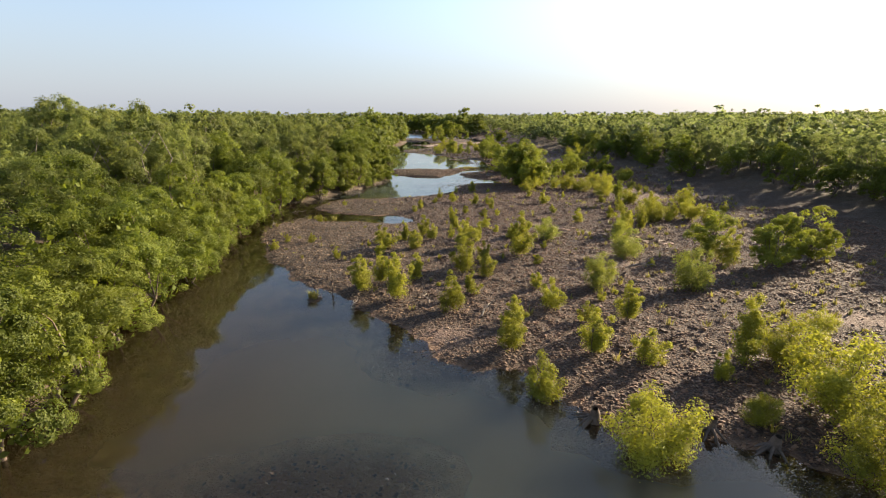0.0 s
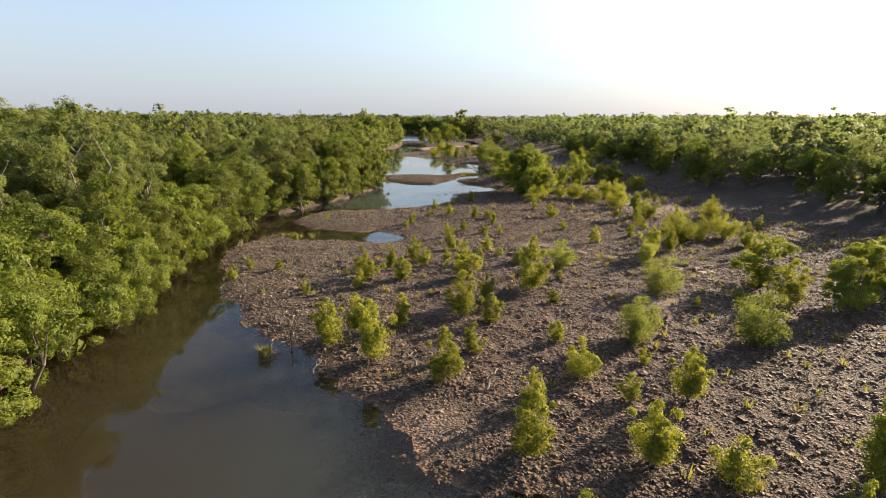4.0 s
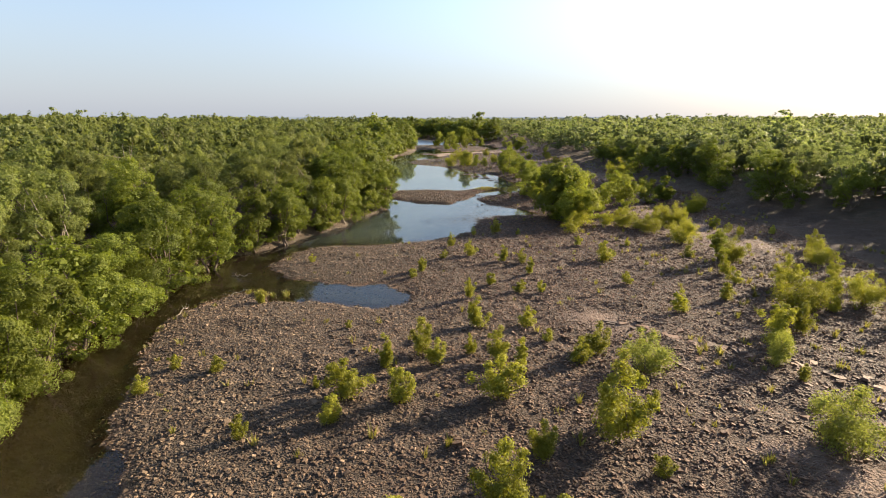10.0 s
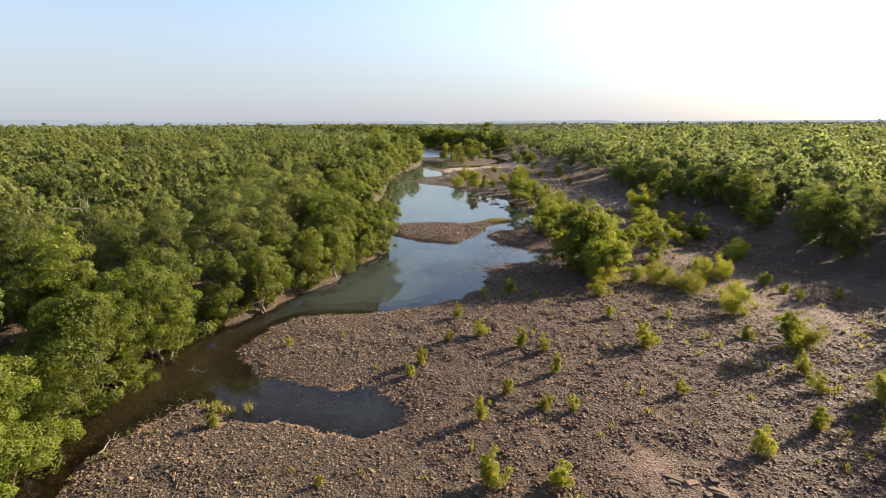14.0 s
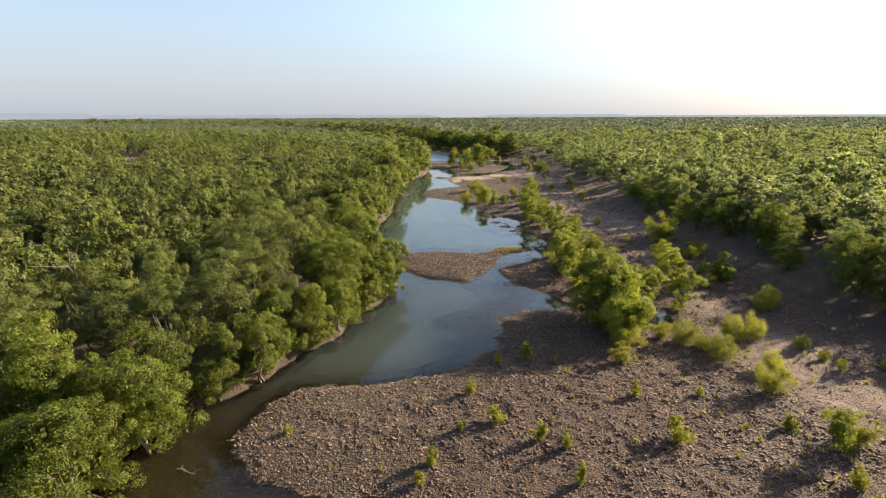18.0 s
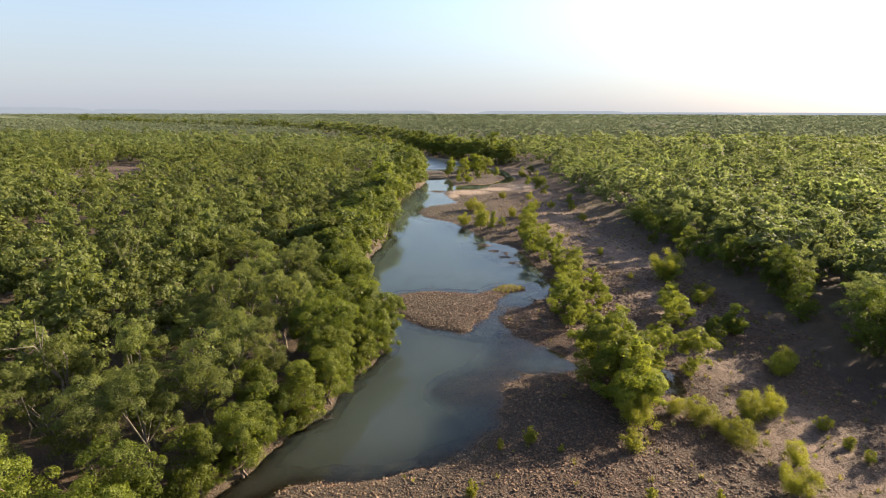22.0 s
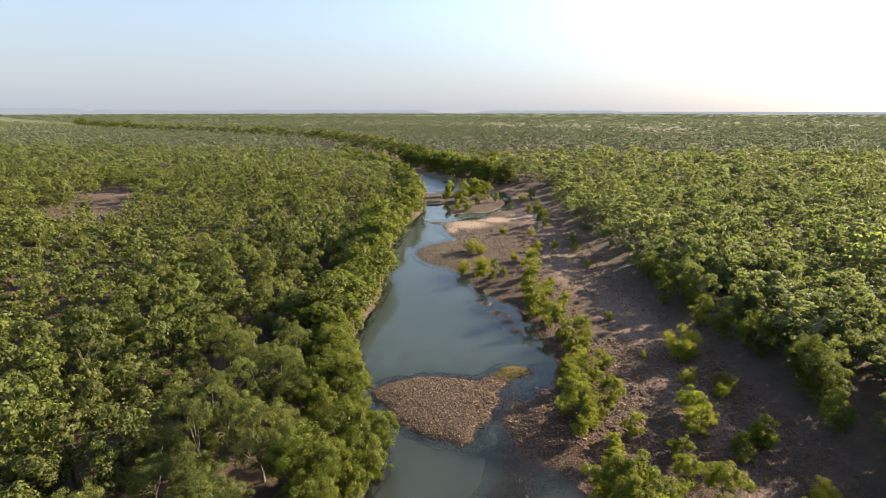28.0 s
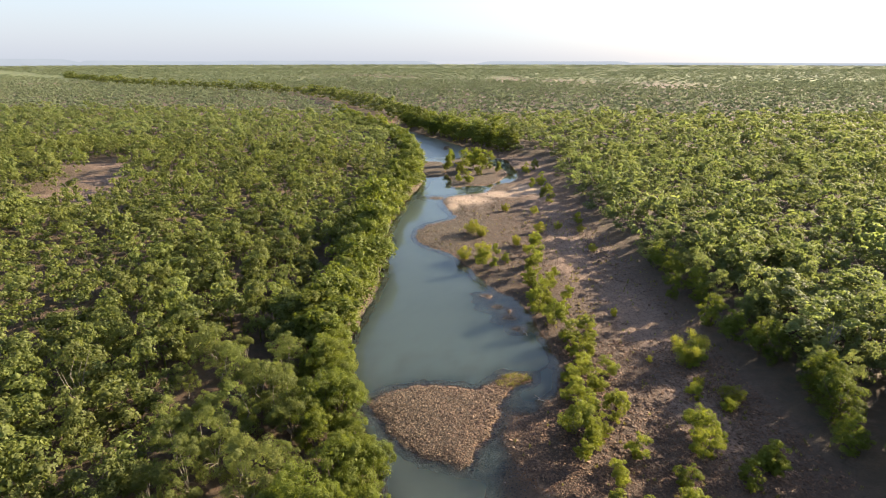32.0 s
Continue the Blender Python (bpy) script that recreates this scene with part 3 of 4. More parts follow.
def tube(points, radii, sides=6):
    P = np.array(points, dtype=float)
    n = len(P)
    d = unit(np.gradient(P, axis=0))
    u = unit(np.cross(d, np.array([[0.3, 1.0, 0.17]])))
    w = np.cross(d, u)
    a = np.arange(sides) * 2 * np.pi / sides
    V = (P[:, None, :] + np.array(radii)[:, None, None] * (np.cos(a)[None, :, None] * u[:, None, :] + np.sin(a)[None, :, None] * w[:, None, :])).reshape(-1, 3)
    i, j = np.meshgrid(np.arange(n - 1), np.arange(sides), indexing="ij")
    k = (j + 1) % sides
    A, B, C, D_ = i * sides + j, i * sides + k, (i + 1) * sides + k, (i + 1) * sides + j
    F = np.vstack([np.stack([A.ravel(), B.ravel(), C.ravel()], 1), np.stack([A.ravel(), C.ravel(), D_.ravel()], 1)])
    return V, F


def trunk(r, tips, low, girth, sides=6, stems=1):
    """A leaning trunk that forks into tapered limbs, one to each tip."""
    pieces = []
    for s in range(stems):
        lean = r.normal(size=2) * (0.1 if stems == 1 else 0.32) * low
        foot = r.normal(size=2) * (0.0 if stems == 1 else 0.12)
        fork = np.array((foot[0] + lean[0], foot[1] + lean[1], low * r.uniform(0.75, 1.1)))
        mid = fork * 0.5 + np.array((*r.normal(size=2) * 0.06 * low, 0))
        g = girth / stems ** 0.5
        pieces.append(tube([(foot[0], foot[1], -0.25), (foot[0] * 1.05, foot[1] * 1.05, 0.1), mid, fork], [g * 1.5, g * 1.15, g * 0.9, g * 0.75], sides))
        for p in tips[s::stems]:
            bend = fork + (p - fork) * 0.5 + r.normal(size=3) * 0.09 * np.linalg.norm(p - fork) + np.array((0, 0, 0.1 * np.linalg.norm(p - fork)))
            pieces.append(tube([fork - (0, 0, 0.1), bend, p], [g * 0.55, g * 0.34, g * 0.12], max(4, sides - 1)))
    return joined(pieces)


def build_tree(name, label, category, seed, tall, wide, low, clumps, per, size, leaf, wood, girth, stems=1, slim=0.5, core=0.72, limbs=8, crown_name="crown", trunk_name="trunk", rise=0.0, lobes=6):
    r = np.random.default_rng(seed)
    V, F, c = sapling(r, tall, wide, low, clumps, per, size, slim, rise) if rise else crown(r, tall, wide, low, clumps, per, size, slim, core, lobes)
    root = thing(name, label, category)
    tv, tf = trunk(r, c[r.permutation(len(c))[:limbs]], max(low * 1.15, tall * 0.22), girth, 6, stems)
    part(trunk_name, mesh_np(trunk_name, tv, tf, wood, smooth=True), root)
    part(crown_name, mesh_np(crown_name, V, F, leaf, {"tint": np.full(len(V), r.random())}, True), root)
    return root


def stands(x, y, sink=0.0, turn=None, scale=1.0, wide=1.0):
    z = float(height(np.array([x]), np.array([y]))[0]) - sink
    return pose(x, y, z, 0, 0, rng.uniform(0, 360) if turn is None else turn) @ Matrix.Diagonal((scale * wide, scale * wide, scale, 1))


def scatter(kinds, spots_, group, wide=1.0, sink=0.0):
    """Put the kinds out over the spots (x, y, height); the first use of a kind is the original."""
    used = set()
    for i, (x, y, tall) in enumerate(spots_):
        k = int(rng.integers(len(kinds)))
        ob, own = kinds[k]
        m = stands(x, y, sink, None, tall / own, wide * rng.uniform(0.88, 1.14))
        if k in used:
            ob = copy_thing(ob, m @ Matrix.Diagonal((1 / ob.scale.x, 1 / ob.scale.y, 1 / ob.scale.z, 1)))
        else:
            used.add(k)
            ob.matrix_basis = m
            ob["group"] = group
    for k, (ob, own) in enumerate(kinds):
        if k not in used:
            for o in (*ob.children_recursive, ob):
                bpy.data.objects.remove(o)


SLIM_A = [
    (5.9, 11.3, 2.7), (14.9, 12.6, 1.7), (16.8, 14.2, 3.7), (9.4, 15.5, 2.8), (12.5, 19.6, 2.7), (4.9, 16.0, 3.1),
    (1.3, 21.4, 2.8), (8.1, 21.5, 2.3), (-2.5, 23.5, 3.6), (-5.3, 25.2, 2.9), (-4.3, 27.0, 2.6), (-1.6, 27.8, 2.2),
    (2.3, 29.6, 3.3), (2.9, 24.1, 1.7), (7.5, 34.3, 4.1), (-5.5, 34.8, 1.5), (-9.3, 33.5, 1.3), (4.1, 32.5, 1.9),
    (25.1, 31.9, 3.5), (-1.9, 41.9, 2.5), (-0.9, 40.6, 1.7), (-3.8, 40.2, 2.1), (2.7, 41.0, 2.3), (3.9, 40.1, 1.9),
    (1.6, 46.1, 2.2), (1.1, 41.8, 1.4), (1.0, 51.9, 1.8), (8.7, 42.5, 2.2), (6.4, 57.7, 1.6), (21.5, 46.0, 2.1),
    (-3.6, 59.2, 1.4), (6.1, 61.3, 1.6), (4.2, 62.2, 1.7),
]
SLIM_B = [
    (5.3, 18.9, 2.0), (10.0, 19.7, 1.5),
    (-1.2, 68.2, 1.7), (4.1, 75.3, 2.0), (1.4, 74.3, 1.2), (19.8, 43.6, 3.0), (28.4, 51.7, 2.8), (26.9, 54.4, 3.1), (37.7, 67.7, 2.3),
    (32.1, 53.8, 1.9), (37.3, 56.1, 1.7), (22.6, 45.6, 2.3), (31.0, 47.5, 2.6), (33.5, 58.5, 2.2), (29.8, 44.0, 2.4), (24.2, 58.8, 1.9),
]
ROUND_A = [
    (12.1, 14.4, 2.0), (4.1, 28.4, 2.0), (7.7, 25.6, 1.3), (18.3, 30.8, 0.8), (21.8, 32.1, 1.0), (8.8, 31.9, 1.0),
    (-5.3, 37.0, 2.1), (-2.4, 36.5, 1.9), (-13.4, 39.3, 1.0), (-16.0, 39.6, 0.9), (2.6, 37.0, 2.3), (5.0, 46.4, 1.5),
    (7.4, 41.2, 1.6), (10.2, 36.8, 0.8), (6.1, 43.9, 0.9), (5.2, 53.2, 1.2), (6.9, 53.3, 1.0), (2.8, 54.9, 1.1),
    (-3.6, 59.0, 1.3), (16.5, 49.3, 1.8), (21.0, 51.9, 1.4), (23.8, 56.5, 1.5), (27.4, 49.4, 1.2), (31.7, 55.7, 1.5),
    (14.4, 55.5, 1.2), (-16.5, 37.2, 1.1), (-15.6, 50.4, 1.0), (-7.1, 37.7, 0.7), (-7.3, 45.7, 0.6), (26.7, 50.7, 0.9),
    (18.9, 39.4, 1.0), (1.0, 64.1, 1.6), (-1.6, 62.9, 1.0),
]
ROUND_B = [
    (11.9, 23.1, 1.0),
    (14.5, 62.9, 2.1), (6.9, 74.3, 0.8), (13.1, 68.9, 1.1), (18.7, 69.4, 1.0), (13.4, 74.8, 2.2), (23.7, 65.4, 1.3),
    (32.8, 79.4, 1.6), (33.3, 76.7, 1.3), (33.9, 75.0, 1.2), (-14.9, 61.6, 0.9), (-4.2, 57.3, 0.9), (37.9, 75.3, 1.2),
    (26.9, 123.1, 1.3), (24.8, 138.5, 1.9),
]
BROAD_A = [
    (9.5, 7.5, 3.3), (14.8, 9.3, 1.6), (18.8, 14.0, 2.9), (18.5, 9.5, 4.2), (17.2, 6.3, 3.3), (22.8, 17.4, 1.9),
    (12.5, 25.6, 2.7), (19.1, 25.5, 3.4), (17.0, 34.0, 3.0), (11.0, 40.2, 2.5), (18.6, 41.3, 2.0), (27.5, 55.5, 2.2),
    (23.8, 76.6, 2.8), (25.1, 70.4, 3.0), (34.8, 90.5, 2.8), (35.8, 114.1, 3.0), (34.6, 112.3, 2.3), (32.2, 117.1, 2.0),
    (-5.1, 166.5, 3.8), (-0.0, 166.9, 4.9), (-3.2, 185.7, 4.3), (-0.7, 183.2, 3.4), (6.9, 208.4, 2.9), (8.6, 176.5, 3.2),
    (15.9, 187.3, 3.5),
]
BROAD_B = [
    (21.1, 80.0, 2.8), (19.5, 81.4, 2.0), (22.7, 78.8, 1.8), (26.7, 80.6, 3.0), (28.8, 81.9, 3.3), (15.0, 79.0, 3.6), (27.5, 63.9, 2.6), (36.0, 92.1, 2.8), (25.5, 50.4, 3.2), (27.4, 74.3, 2.4), (30.6, 51.0, 2.7), (34.8, 62.5, 2.6),
    (21.3, 190.5, 2.6), (10.5, 172.1, 1.9), (33.4, 123.6, 5.7), (16.1, 205.7, 2.9), (27.5, 188.2, 2.6), (27.7, 173.5, 2.4),
]
CLUMP_A = [
    (25.2, 35.3, 4.4), (25.3, 62.3, 3.2), (34.7, 101.1, 4.3), (2.9, 169.3, 3.3), (-16.5, 270, 7.5), (-6.5, 248, 5.0), (-10.5, 250, 4.5),
    (-4.5, 272, 10.5), (-9.5, 263, 8.0), (1, 276, 9), (-2, 261, 5.5), (-16, 283, 7.5), (6, 268, 5), (-8.5, 285, 8.0), (-3, 292, 7), (21.7, 221.2, 6.2), (22.2, 244.2, 5.8),
]
CLUMP_B = [
    (12.9, 88.9, 7.7), (13.1, 84.8, 8.2), (14.4, 82.5, 7.9), (16.2, 82.3, 7.0), (17.3, 86.4, 6.8), (15.1, 87.2, 8.2),
    (22.1, 93.3, 4.2), (24.9, 90.8, 5.2), (11.9, 105.3, 5.6), (13.5, 103, 4.5), (12.7, 112.6, 4.2), (15.1, 105.6, 3.9),
    (15.2, 119.2, 4.1), (17.6, 109.2, 4.4), (19.3, 111.1, 3), (18.6, 129.7, 3.2), (14.7, 125.3, 3.5), (18.9, 102, 3.6),
    (27.3, 102.6, 5), (29.8, 105.1, 2.8), (28.1, 106.6, 5), (34.2, 101, 4.2), (30.4, 97.4, 2.2), (9.9, 138.6, 5.9),
    (12.1, 142.3, 6.1), (9.7, 150.1, 5.4), (15.2, 139, 3.9), (33.3, 122.9, 4.6), (5.1, 164.2, 3.0), (2.1, 161.3, 3.0),
    (-0.8, 161.1, 5.2), (13, 170.5, 5.2), (11.5, 163, 5.6), (10.8, 157, 5), (13.2, 177, 4.2), (15.2, 154, 3.5), (18.2, 240, 4.2), (18.3, 268, 5),
    (22.8, 275, 5), (28, 195, 4), (18.4, 132.5, 4), (15.6, 122.5, 4.3), (19.2, 119.4, 3.7), (16.9, 145, 3.6), (11.9, 100.6, 3.5), (15.6, 97.6, 3.4), (23.4, 98, 3.2),
    (13.2, 116.2, 4.4), (14.6, 129, 4.8), (12.9, 134.5, 5.2), (11.4, 146.5, 5.0), (14.2, 110.2, 4.2), (16.6, 115.2, 4.0), (17.2, 124.6, 4.2), (13.8, 150.5, 4.2),
    (30.8, 98.7, 3.4), (30.6, 114.3, 2.9), (33.9, 111.2, 2.6),
]


# young paperbarks and willowy shrubs of the gravel bar
slim_kinds = [(build_tree("river_shrub", "slim yellow-green riverside shrub growing out of gravel", "shrub", 100 + i, 2.6, 0.78, 0.12, 8, 170, 0.085, SHRUB_LEAF, DARK_BARK, 0.035, 4, 0.38, 0.5, 10, "foliage", "stem", rise=0.45), 2.6) for i in range(5)]
scatter(slim_kinds, SLIM_A + SLIM_B, "slim shrubs on the gravel bar", 1.25)
round_kinds = [(build_tree("low_shrub", "low rounded yellow-green shrub on stony ground", "shrub", 120 + i, 1.4, 0.66, 0.04, 7, 150, 0.075, SHRUB_LEAF, DARK_BARK, 0.025, 4, 0.36, 0.5, 8, "foliage", "stem", rise=0.45), 1.4) for i in range(5)]
scatter(round_kinds, ROUND_A + ROUND_B, "low shrubs on the gravel bar", 1.25)
broad_kinds = [(build_tree("broad_bush", "broad leafy green bush with several dark stems", "bush", 140 + i, 3.0, 1.6, 0.12, 16, 230, 0.098, SHRUB_LEAF, DARK_BARK, 0.06, 4, 0.38, 0.6, 12, "foliage", "stem", rise=0.35), 3.0) for i in range(5)]
rounded_kinds = [(build_tree("rounded_bush", "rounded leafy green bush on the stony flat", "bush", 150 + i, 3.0, 1.6, 0.12, 16, 230, 0.098, GREY_LEAF, DARK_BARK, 0.06, 4, 0.38, 0.6, 12, "foliage", "stem", rise=0.35), 3.0) for i in range(2)]
broad = BROAD_A + BROAD_B
scatter(broad_kinds, [p for p in broad if not (9 < p[0] < 24 and 24 < p[1] < 42)], "broad bushes on the river flat", 1.15)
scatter(rounded_kinds, [p for p in broad if 9 < p[0] < 24 and 24 < p[1] < 42], "rounded bushes on the river flat", 1.15)
clump_kinds = [(build_tree("thicket_tree", "dense round green riverside tree leafy to the ground", "tree", 160 + i, 5.5, 2.1, 0.1, 62, 170, 0.135, THICK_LEAF, DARK_BARK, 0.1, 3, 0.5, 0.5, 10, lobes=7), 5.5) for i in range(4)]
scatter(clump_kinds, CLUMP_A + CLUMP_B + [(29.5, 31.5, 4.6), (33.0, 33.0, 5.0), (27.0, 29.5, 4.0)], "riverside thicket trees", 1.02)

# woods on both banks
def wood_spots(lo_x, hi_x, lo_y, hi_y, gap, seed):
    r = np.random.default_rng(seed)
    X, Y = np.meshgrid(np.arange(lo_x, hi_x, gap), np.arange(lo_y, hi_y, gap))
    X, Y = X.ravel() + r.uniform(-0.46, 0.46, X.size) * gap, Y.ravel() + r.uniform(-0.46, 0.46, Y.size) * gap
    seen = np.abs(X) < (Y + 14) * 1.06 + 12
    X, Y = X[seen], Y[seen]
    dl, dr, di = survey(X, Y)
    back = X - edge_of_forest(Y)
    ok = ((dl > np.where((Y > 58) & (Y < 300), 1.3, 0.25)) | ((Y > 470) & ((dl > -2) | (back > 3))) | ((dr > 1.5) & (back > r.uniform(-1, 3, X.size)))) & (r.random(X.size) > np.where((Y > 600) & (X < -400), 0.8, 1.15) * spots(X, Y, CLEARINGS))
    ok &= r.random(X.size) > 0.35 * step(0.1, 0.8, wave(X, Y, 34, 57))
    return X[ok], Y[ok], dl[ok], back[ok], height(X[ok], Y[ok]), r


X, Y, DL, BK, ZZ, r = wood_spots(-120, 150, -6, 175, 4.7, 50)
near = ((DL > 0) & (DL < 21) & (Y < 118)) | ((BK > -2) & (BK < 9) & (DL < 0) & (Y > 24) & (Y < 160))
bank_kinds = [(build_tree("bank_tree", "leafy bright green tree leaning over the river bank", "tree", 200 + i, 8.0, 3.0, 0.15, 84, 190, 0.14, BANK_LEAF, DARK_BARK, 0.16, 2, 0.5, 0.5, 10, lobes=8), 8.0) for i in range(5)]
wood_kinds = [(build_tree("woodland_tree", "grey-green woodland tree with pale trunk and open crown", "tree", 230 + i, 10.0, 3.2, 1.6, 72, 165, 0.15, WOOD_LEAF, PALE_BARK, 0.14, 1, 0.48, 0.46, 9, lobes=7), 10.0) for i in range(6)]
first = near & (((DL > 0) & (DL < 5)) | (DL < 0) & (BK < 6))
spots_a = [(x, y, r.uniform(5.2, 9.4) if d > 0 else r.uniform(5.6, 8.4)) for x, y, d in zip(X[first], Y[first], DL[first])]
rest = near & ~first
spots_b = [(x, y, r.uniform(6.0, 10.6) if d > 0 else r.uniform(6.2, 8.8)) for x, y, d in zip(X[rest], Y[rest], DL[rest])]
shore = [(x + r.uniform(0.2, 1.7) + (0.8 if y < 34 else -1.3 if y > 60 else 0.5), y, r.uniform(5.6, 9.2)) for y in np.arange(-4, 120, 3.5) for x in [np.interp(y, LB[:, 0], LB[:, 1])]]
shore += [(np.interp(y, LB[:, 0], LB[:, 1]) + r.uniform(-0.9, 0.5), y, r.uniform(2.4, 4.4)) for y in np.arange(30, 122, 2.3)]
scatter(bank_kinds, spots_a + shore + [(-20.4, 30.6, 5.8), (-17.8, 96.4, 5.2)], "trees along the river bank", 1.06)
# right-bank woodland trees, their leaf colour paled for haze
hazed_kinds = [(build_tree("gum_tree", "woodland tree with pale trunk and open crown, haze in its leaf colour", "tree", 250 + i, 10.0, 3.2, 1.2, 72, 165, 0.15, HAZED_LEAF, PALE_BARK, 0.14, 1, 0.48, 0.46, 9, lobes=7), 10.0) for i in range(4)]
scatter(hazed_kinds, [p for p in spots_b if p[0] > 10], "gum trees behind the stony flat")
scatter(wood_kinds, [p for p in spots_b if p[0] < 10] + [(-44.8, 49.3, 12.4), (-29.6, 40.0, 12.3), (-31.5, 41.5, 11.8), (-42.5, 47.5, 12.3), (-47.5, 50.5, 12.6), (-40.0, 48.5, 11.6), (-50.0, 53.0, 12.4)], "woodland trees behind the banks")


def wood_mass(name, label, X, Y, Z, tall, wide, kinds, leaf, r):
    """Many trees in one mesh, from a few shapes turned and sized anew."""
    pieces, tint = [], []
    lush = 1 + 0.16 * wave(np.asarray(X), np.asarray(Y), 27, 58) + 0.15 * r.normal(size=len(X))
    for x, y, z, h, w in zip(X, Y, Z, tall * lush, wide * np.clip(lush, 0.6, 1.4)):
        V, F = kinds[int(r.integers(len(kinds)))]
        a = r.uniform(0, 6.28)
        ca, sa = np.cos(a), np.sin(a)
        v = np.stack([(V[:, 0] * ca - V[:, 1] * sa) * w + x, (V[:, 0] * sa + V[:, 1] * ca) * w + y, V[:, 2] * h + z - 0.2], 1)
        pieces.append((v, F))
        tint.append(np.full(len(v), r.random()))
    V, F = joined(pieces)
    return tagged(new(name, mesh_np(name, V, F, leaf, {"tint": np.concatenate(tint)}, True)), label, "woods", kind="stuff")


def plain_tree(seed, clumps, per, size, low, core, trunk_too=True, wild=0.45, lobes=5):
    r = np.random.default_rng(seed)
    V, F, c = crown(r, 1.0, 0.34, low, clumps, per, size, 0.8, core, lobes, wild, True)
    if trunk_too:
        V, F = joined([(V, F), tube([(0, 0, 0), (0.01, 0, 0.3), (0, 0.02, 0.6)], [0.018, 0.014, 0.006], 4)])
    return V, F


mid_kinds = [plain_tree(300 + i, 40, 42, 0.036, 0.12, 0.52, True, 0.32, 6) for i in range(7)]
low_kinds = [plain_tree(330 + i, 20, 22, 0.05, 0.1, 0.52, False, 0.26, 5) for i in range(7)]
for side, leaf, say, grow in ((X < 0, WOOD_LEAF, "mixed green", 1.0), (X > 0, HAZED_LEAF, "haze-grey-green", 1.18)):
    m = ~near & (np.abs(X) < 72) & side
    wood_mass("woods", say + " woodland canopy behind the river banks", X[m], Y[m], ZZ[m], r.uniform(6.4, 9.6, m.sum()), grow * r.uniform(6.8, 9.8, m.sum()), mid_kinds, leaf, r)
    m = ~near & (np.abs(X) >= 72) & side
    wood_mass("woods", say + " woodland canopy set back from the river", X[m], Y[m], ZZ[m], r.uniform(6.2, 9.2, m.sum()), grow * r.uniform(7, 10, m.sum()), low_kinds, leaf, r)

X, Y, DL, BK, ZZ, r = wood_spots(-300, 330, 175, 290, 5.3, 51)
for side, leaf, say, grow in ((X < 0, WOOD_LEAF, "mixed ", 1.0), (X > 0, HAZED_LEAF, "haze-grey-", 1.18)):
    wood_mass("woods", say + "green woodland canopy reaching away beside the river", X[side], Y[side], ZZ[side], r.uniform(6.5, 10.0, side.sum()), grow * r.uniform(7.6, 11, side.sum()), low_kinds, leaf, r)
tiny_kinds = [plain_tree(350 + i, 10, 12, 0.075, 0.06, 0.55, False, 0.22, 3) for i in range(7)]
X, Y, DL, BK, ZZ, r = wood_spots(-430, 450, 290, 430, 6.2, 59)
# both sides take the haze-paled leaf colour at this distance
for side, leaf, say, grow in ((X < 0, HAZED_LEAF, "mixed ", 1.0), (X > 0, HAZED_LEAF, "haze-grey-", 1.18)):
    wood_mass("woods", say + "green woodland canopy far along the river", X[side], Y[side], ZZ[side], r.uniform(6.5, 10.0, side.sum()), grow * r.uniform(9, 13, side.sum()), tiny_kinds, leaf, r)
X2, Y2, DL, BK, Z2, r = wood_spots(-260, 260, -6, 175, 5.6, 52)
m = (X2 < -120) | (X2 > 150)
wood_mass("woods", "green woodland canopy away from the river", X2[m], Y2[m], Z2[m], r.uniform(6, 8.6, m.sum()), r.uniform(11, 14, m.sum()), low_kinds, WOOD_LEAF, r)
X, Y, DL, BK, ZZ, r = wood_spots(-1100, 1100, 430, 1000, 9.5, 53)
tuft_kinds = [plain_tree(400 + i, 2, 8, 0.2, 0.06, 0.4, False, 0.25, 2) for i in range(5)]
speck_kinds = [plain_tree(380 + i, 3, 5, 0.14, 0.06, 0.85, False, 0.22, 3) for i in range(7)]
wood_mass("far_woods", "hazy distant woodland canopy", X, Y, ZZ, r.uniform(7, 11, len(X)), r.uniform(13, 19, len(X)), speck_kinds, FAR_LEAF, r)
X, Y, DL, BK, ZZ, r = wood_spots(-2600, 2600, 1000, 2400, 20, 54)
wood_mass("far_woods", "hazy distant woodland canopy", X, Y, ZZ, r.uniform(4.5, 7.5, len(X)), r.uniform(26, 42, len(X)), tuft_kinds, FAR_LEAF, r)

X, Y, DL, BK, ZZ, r = wood_spots(-5000, 5000, 2400, 4600, 52, 61)
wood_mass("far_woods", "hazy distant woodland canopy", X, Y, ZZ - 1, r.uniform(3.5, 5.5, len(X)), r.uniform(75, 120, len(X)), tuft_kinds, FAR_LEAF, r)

# the dense wall of trees along the far reaches of both banks
r = np.random.default_rng(56)
yl = np.concatenate([np.arange(119, 300, 2.6), np.arange(300, 480, 4.0)])
xl = np.interp(yl, LB[:, 0], LB[:, 1]) + r.uniform(-2.6, -0.3, len(yl)) - 2.5 * step(225, 260, yl)
yr = np.arange(318, 436, 4.0)
xr = edge_of_forest(yr) + r.uniform(0.0, 2.5, len(yr))
X, Y = np.concatenate([xl, xl - 3.2, xr, xr + 4]), np.concatenate([yl, yl + 1.2, yr, yr + 2])
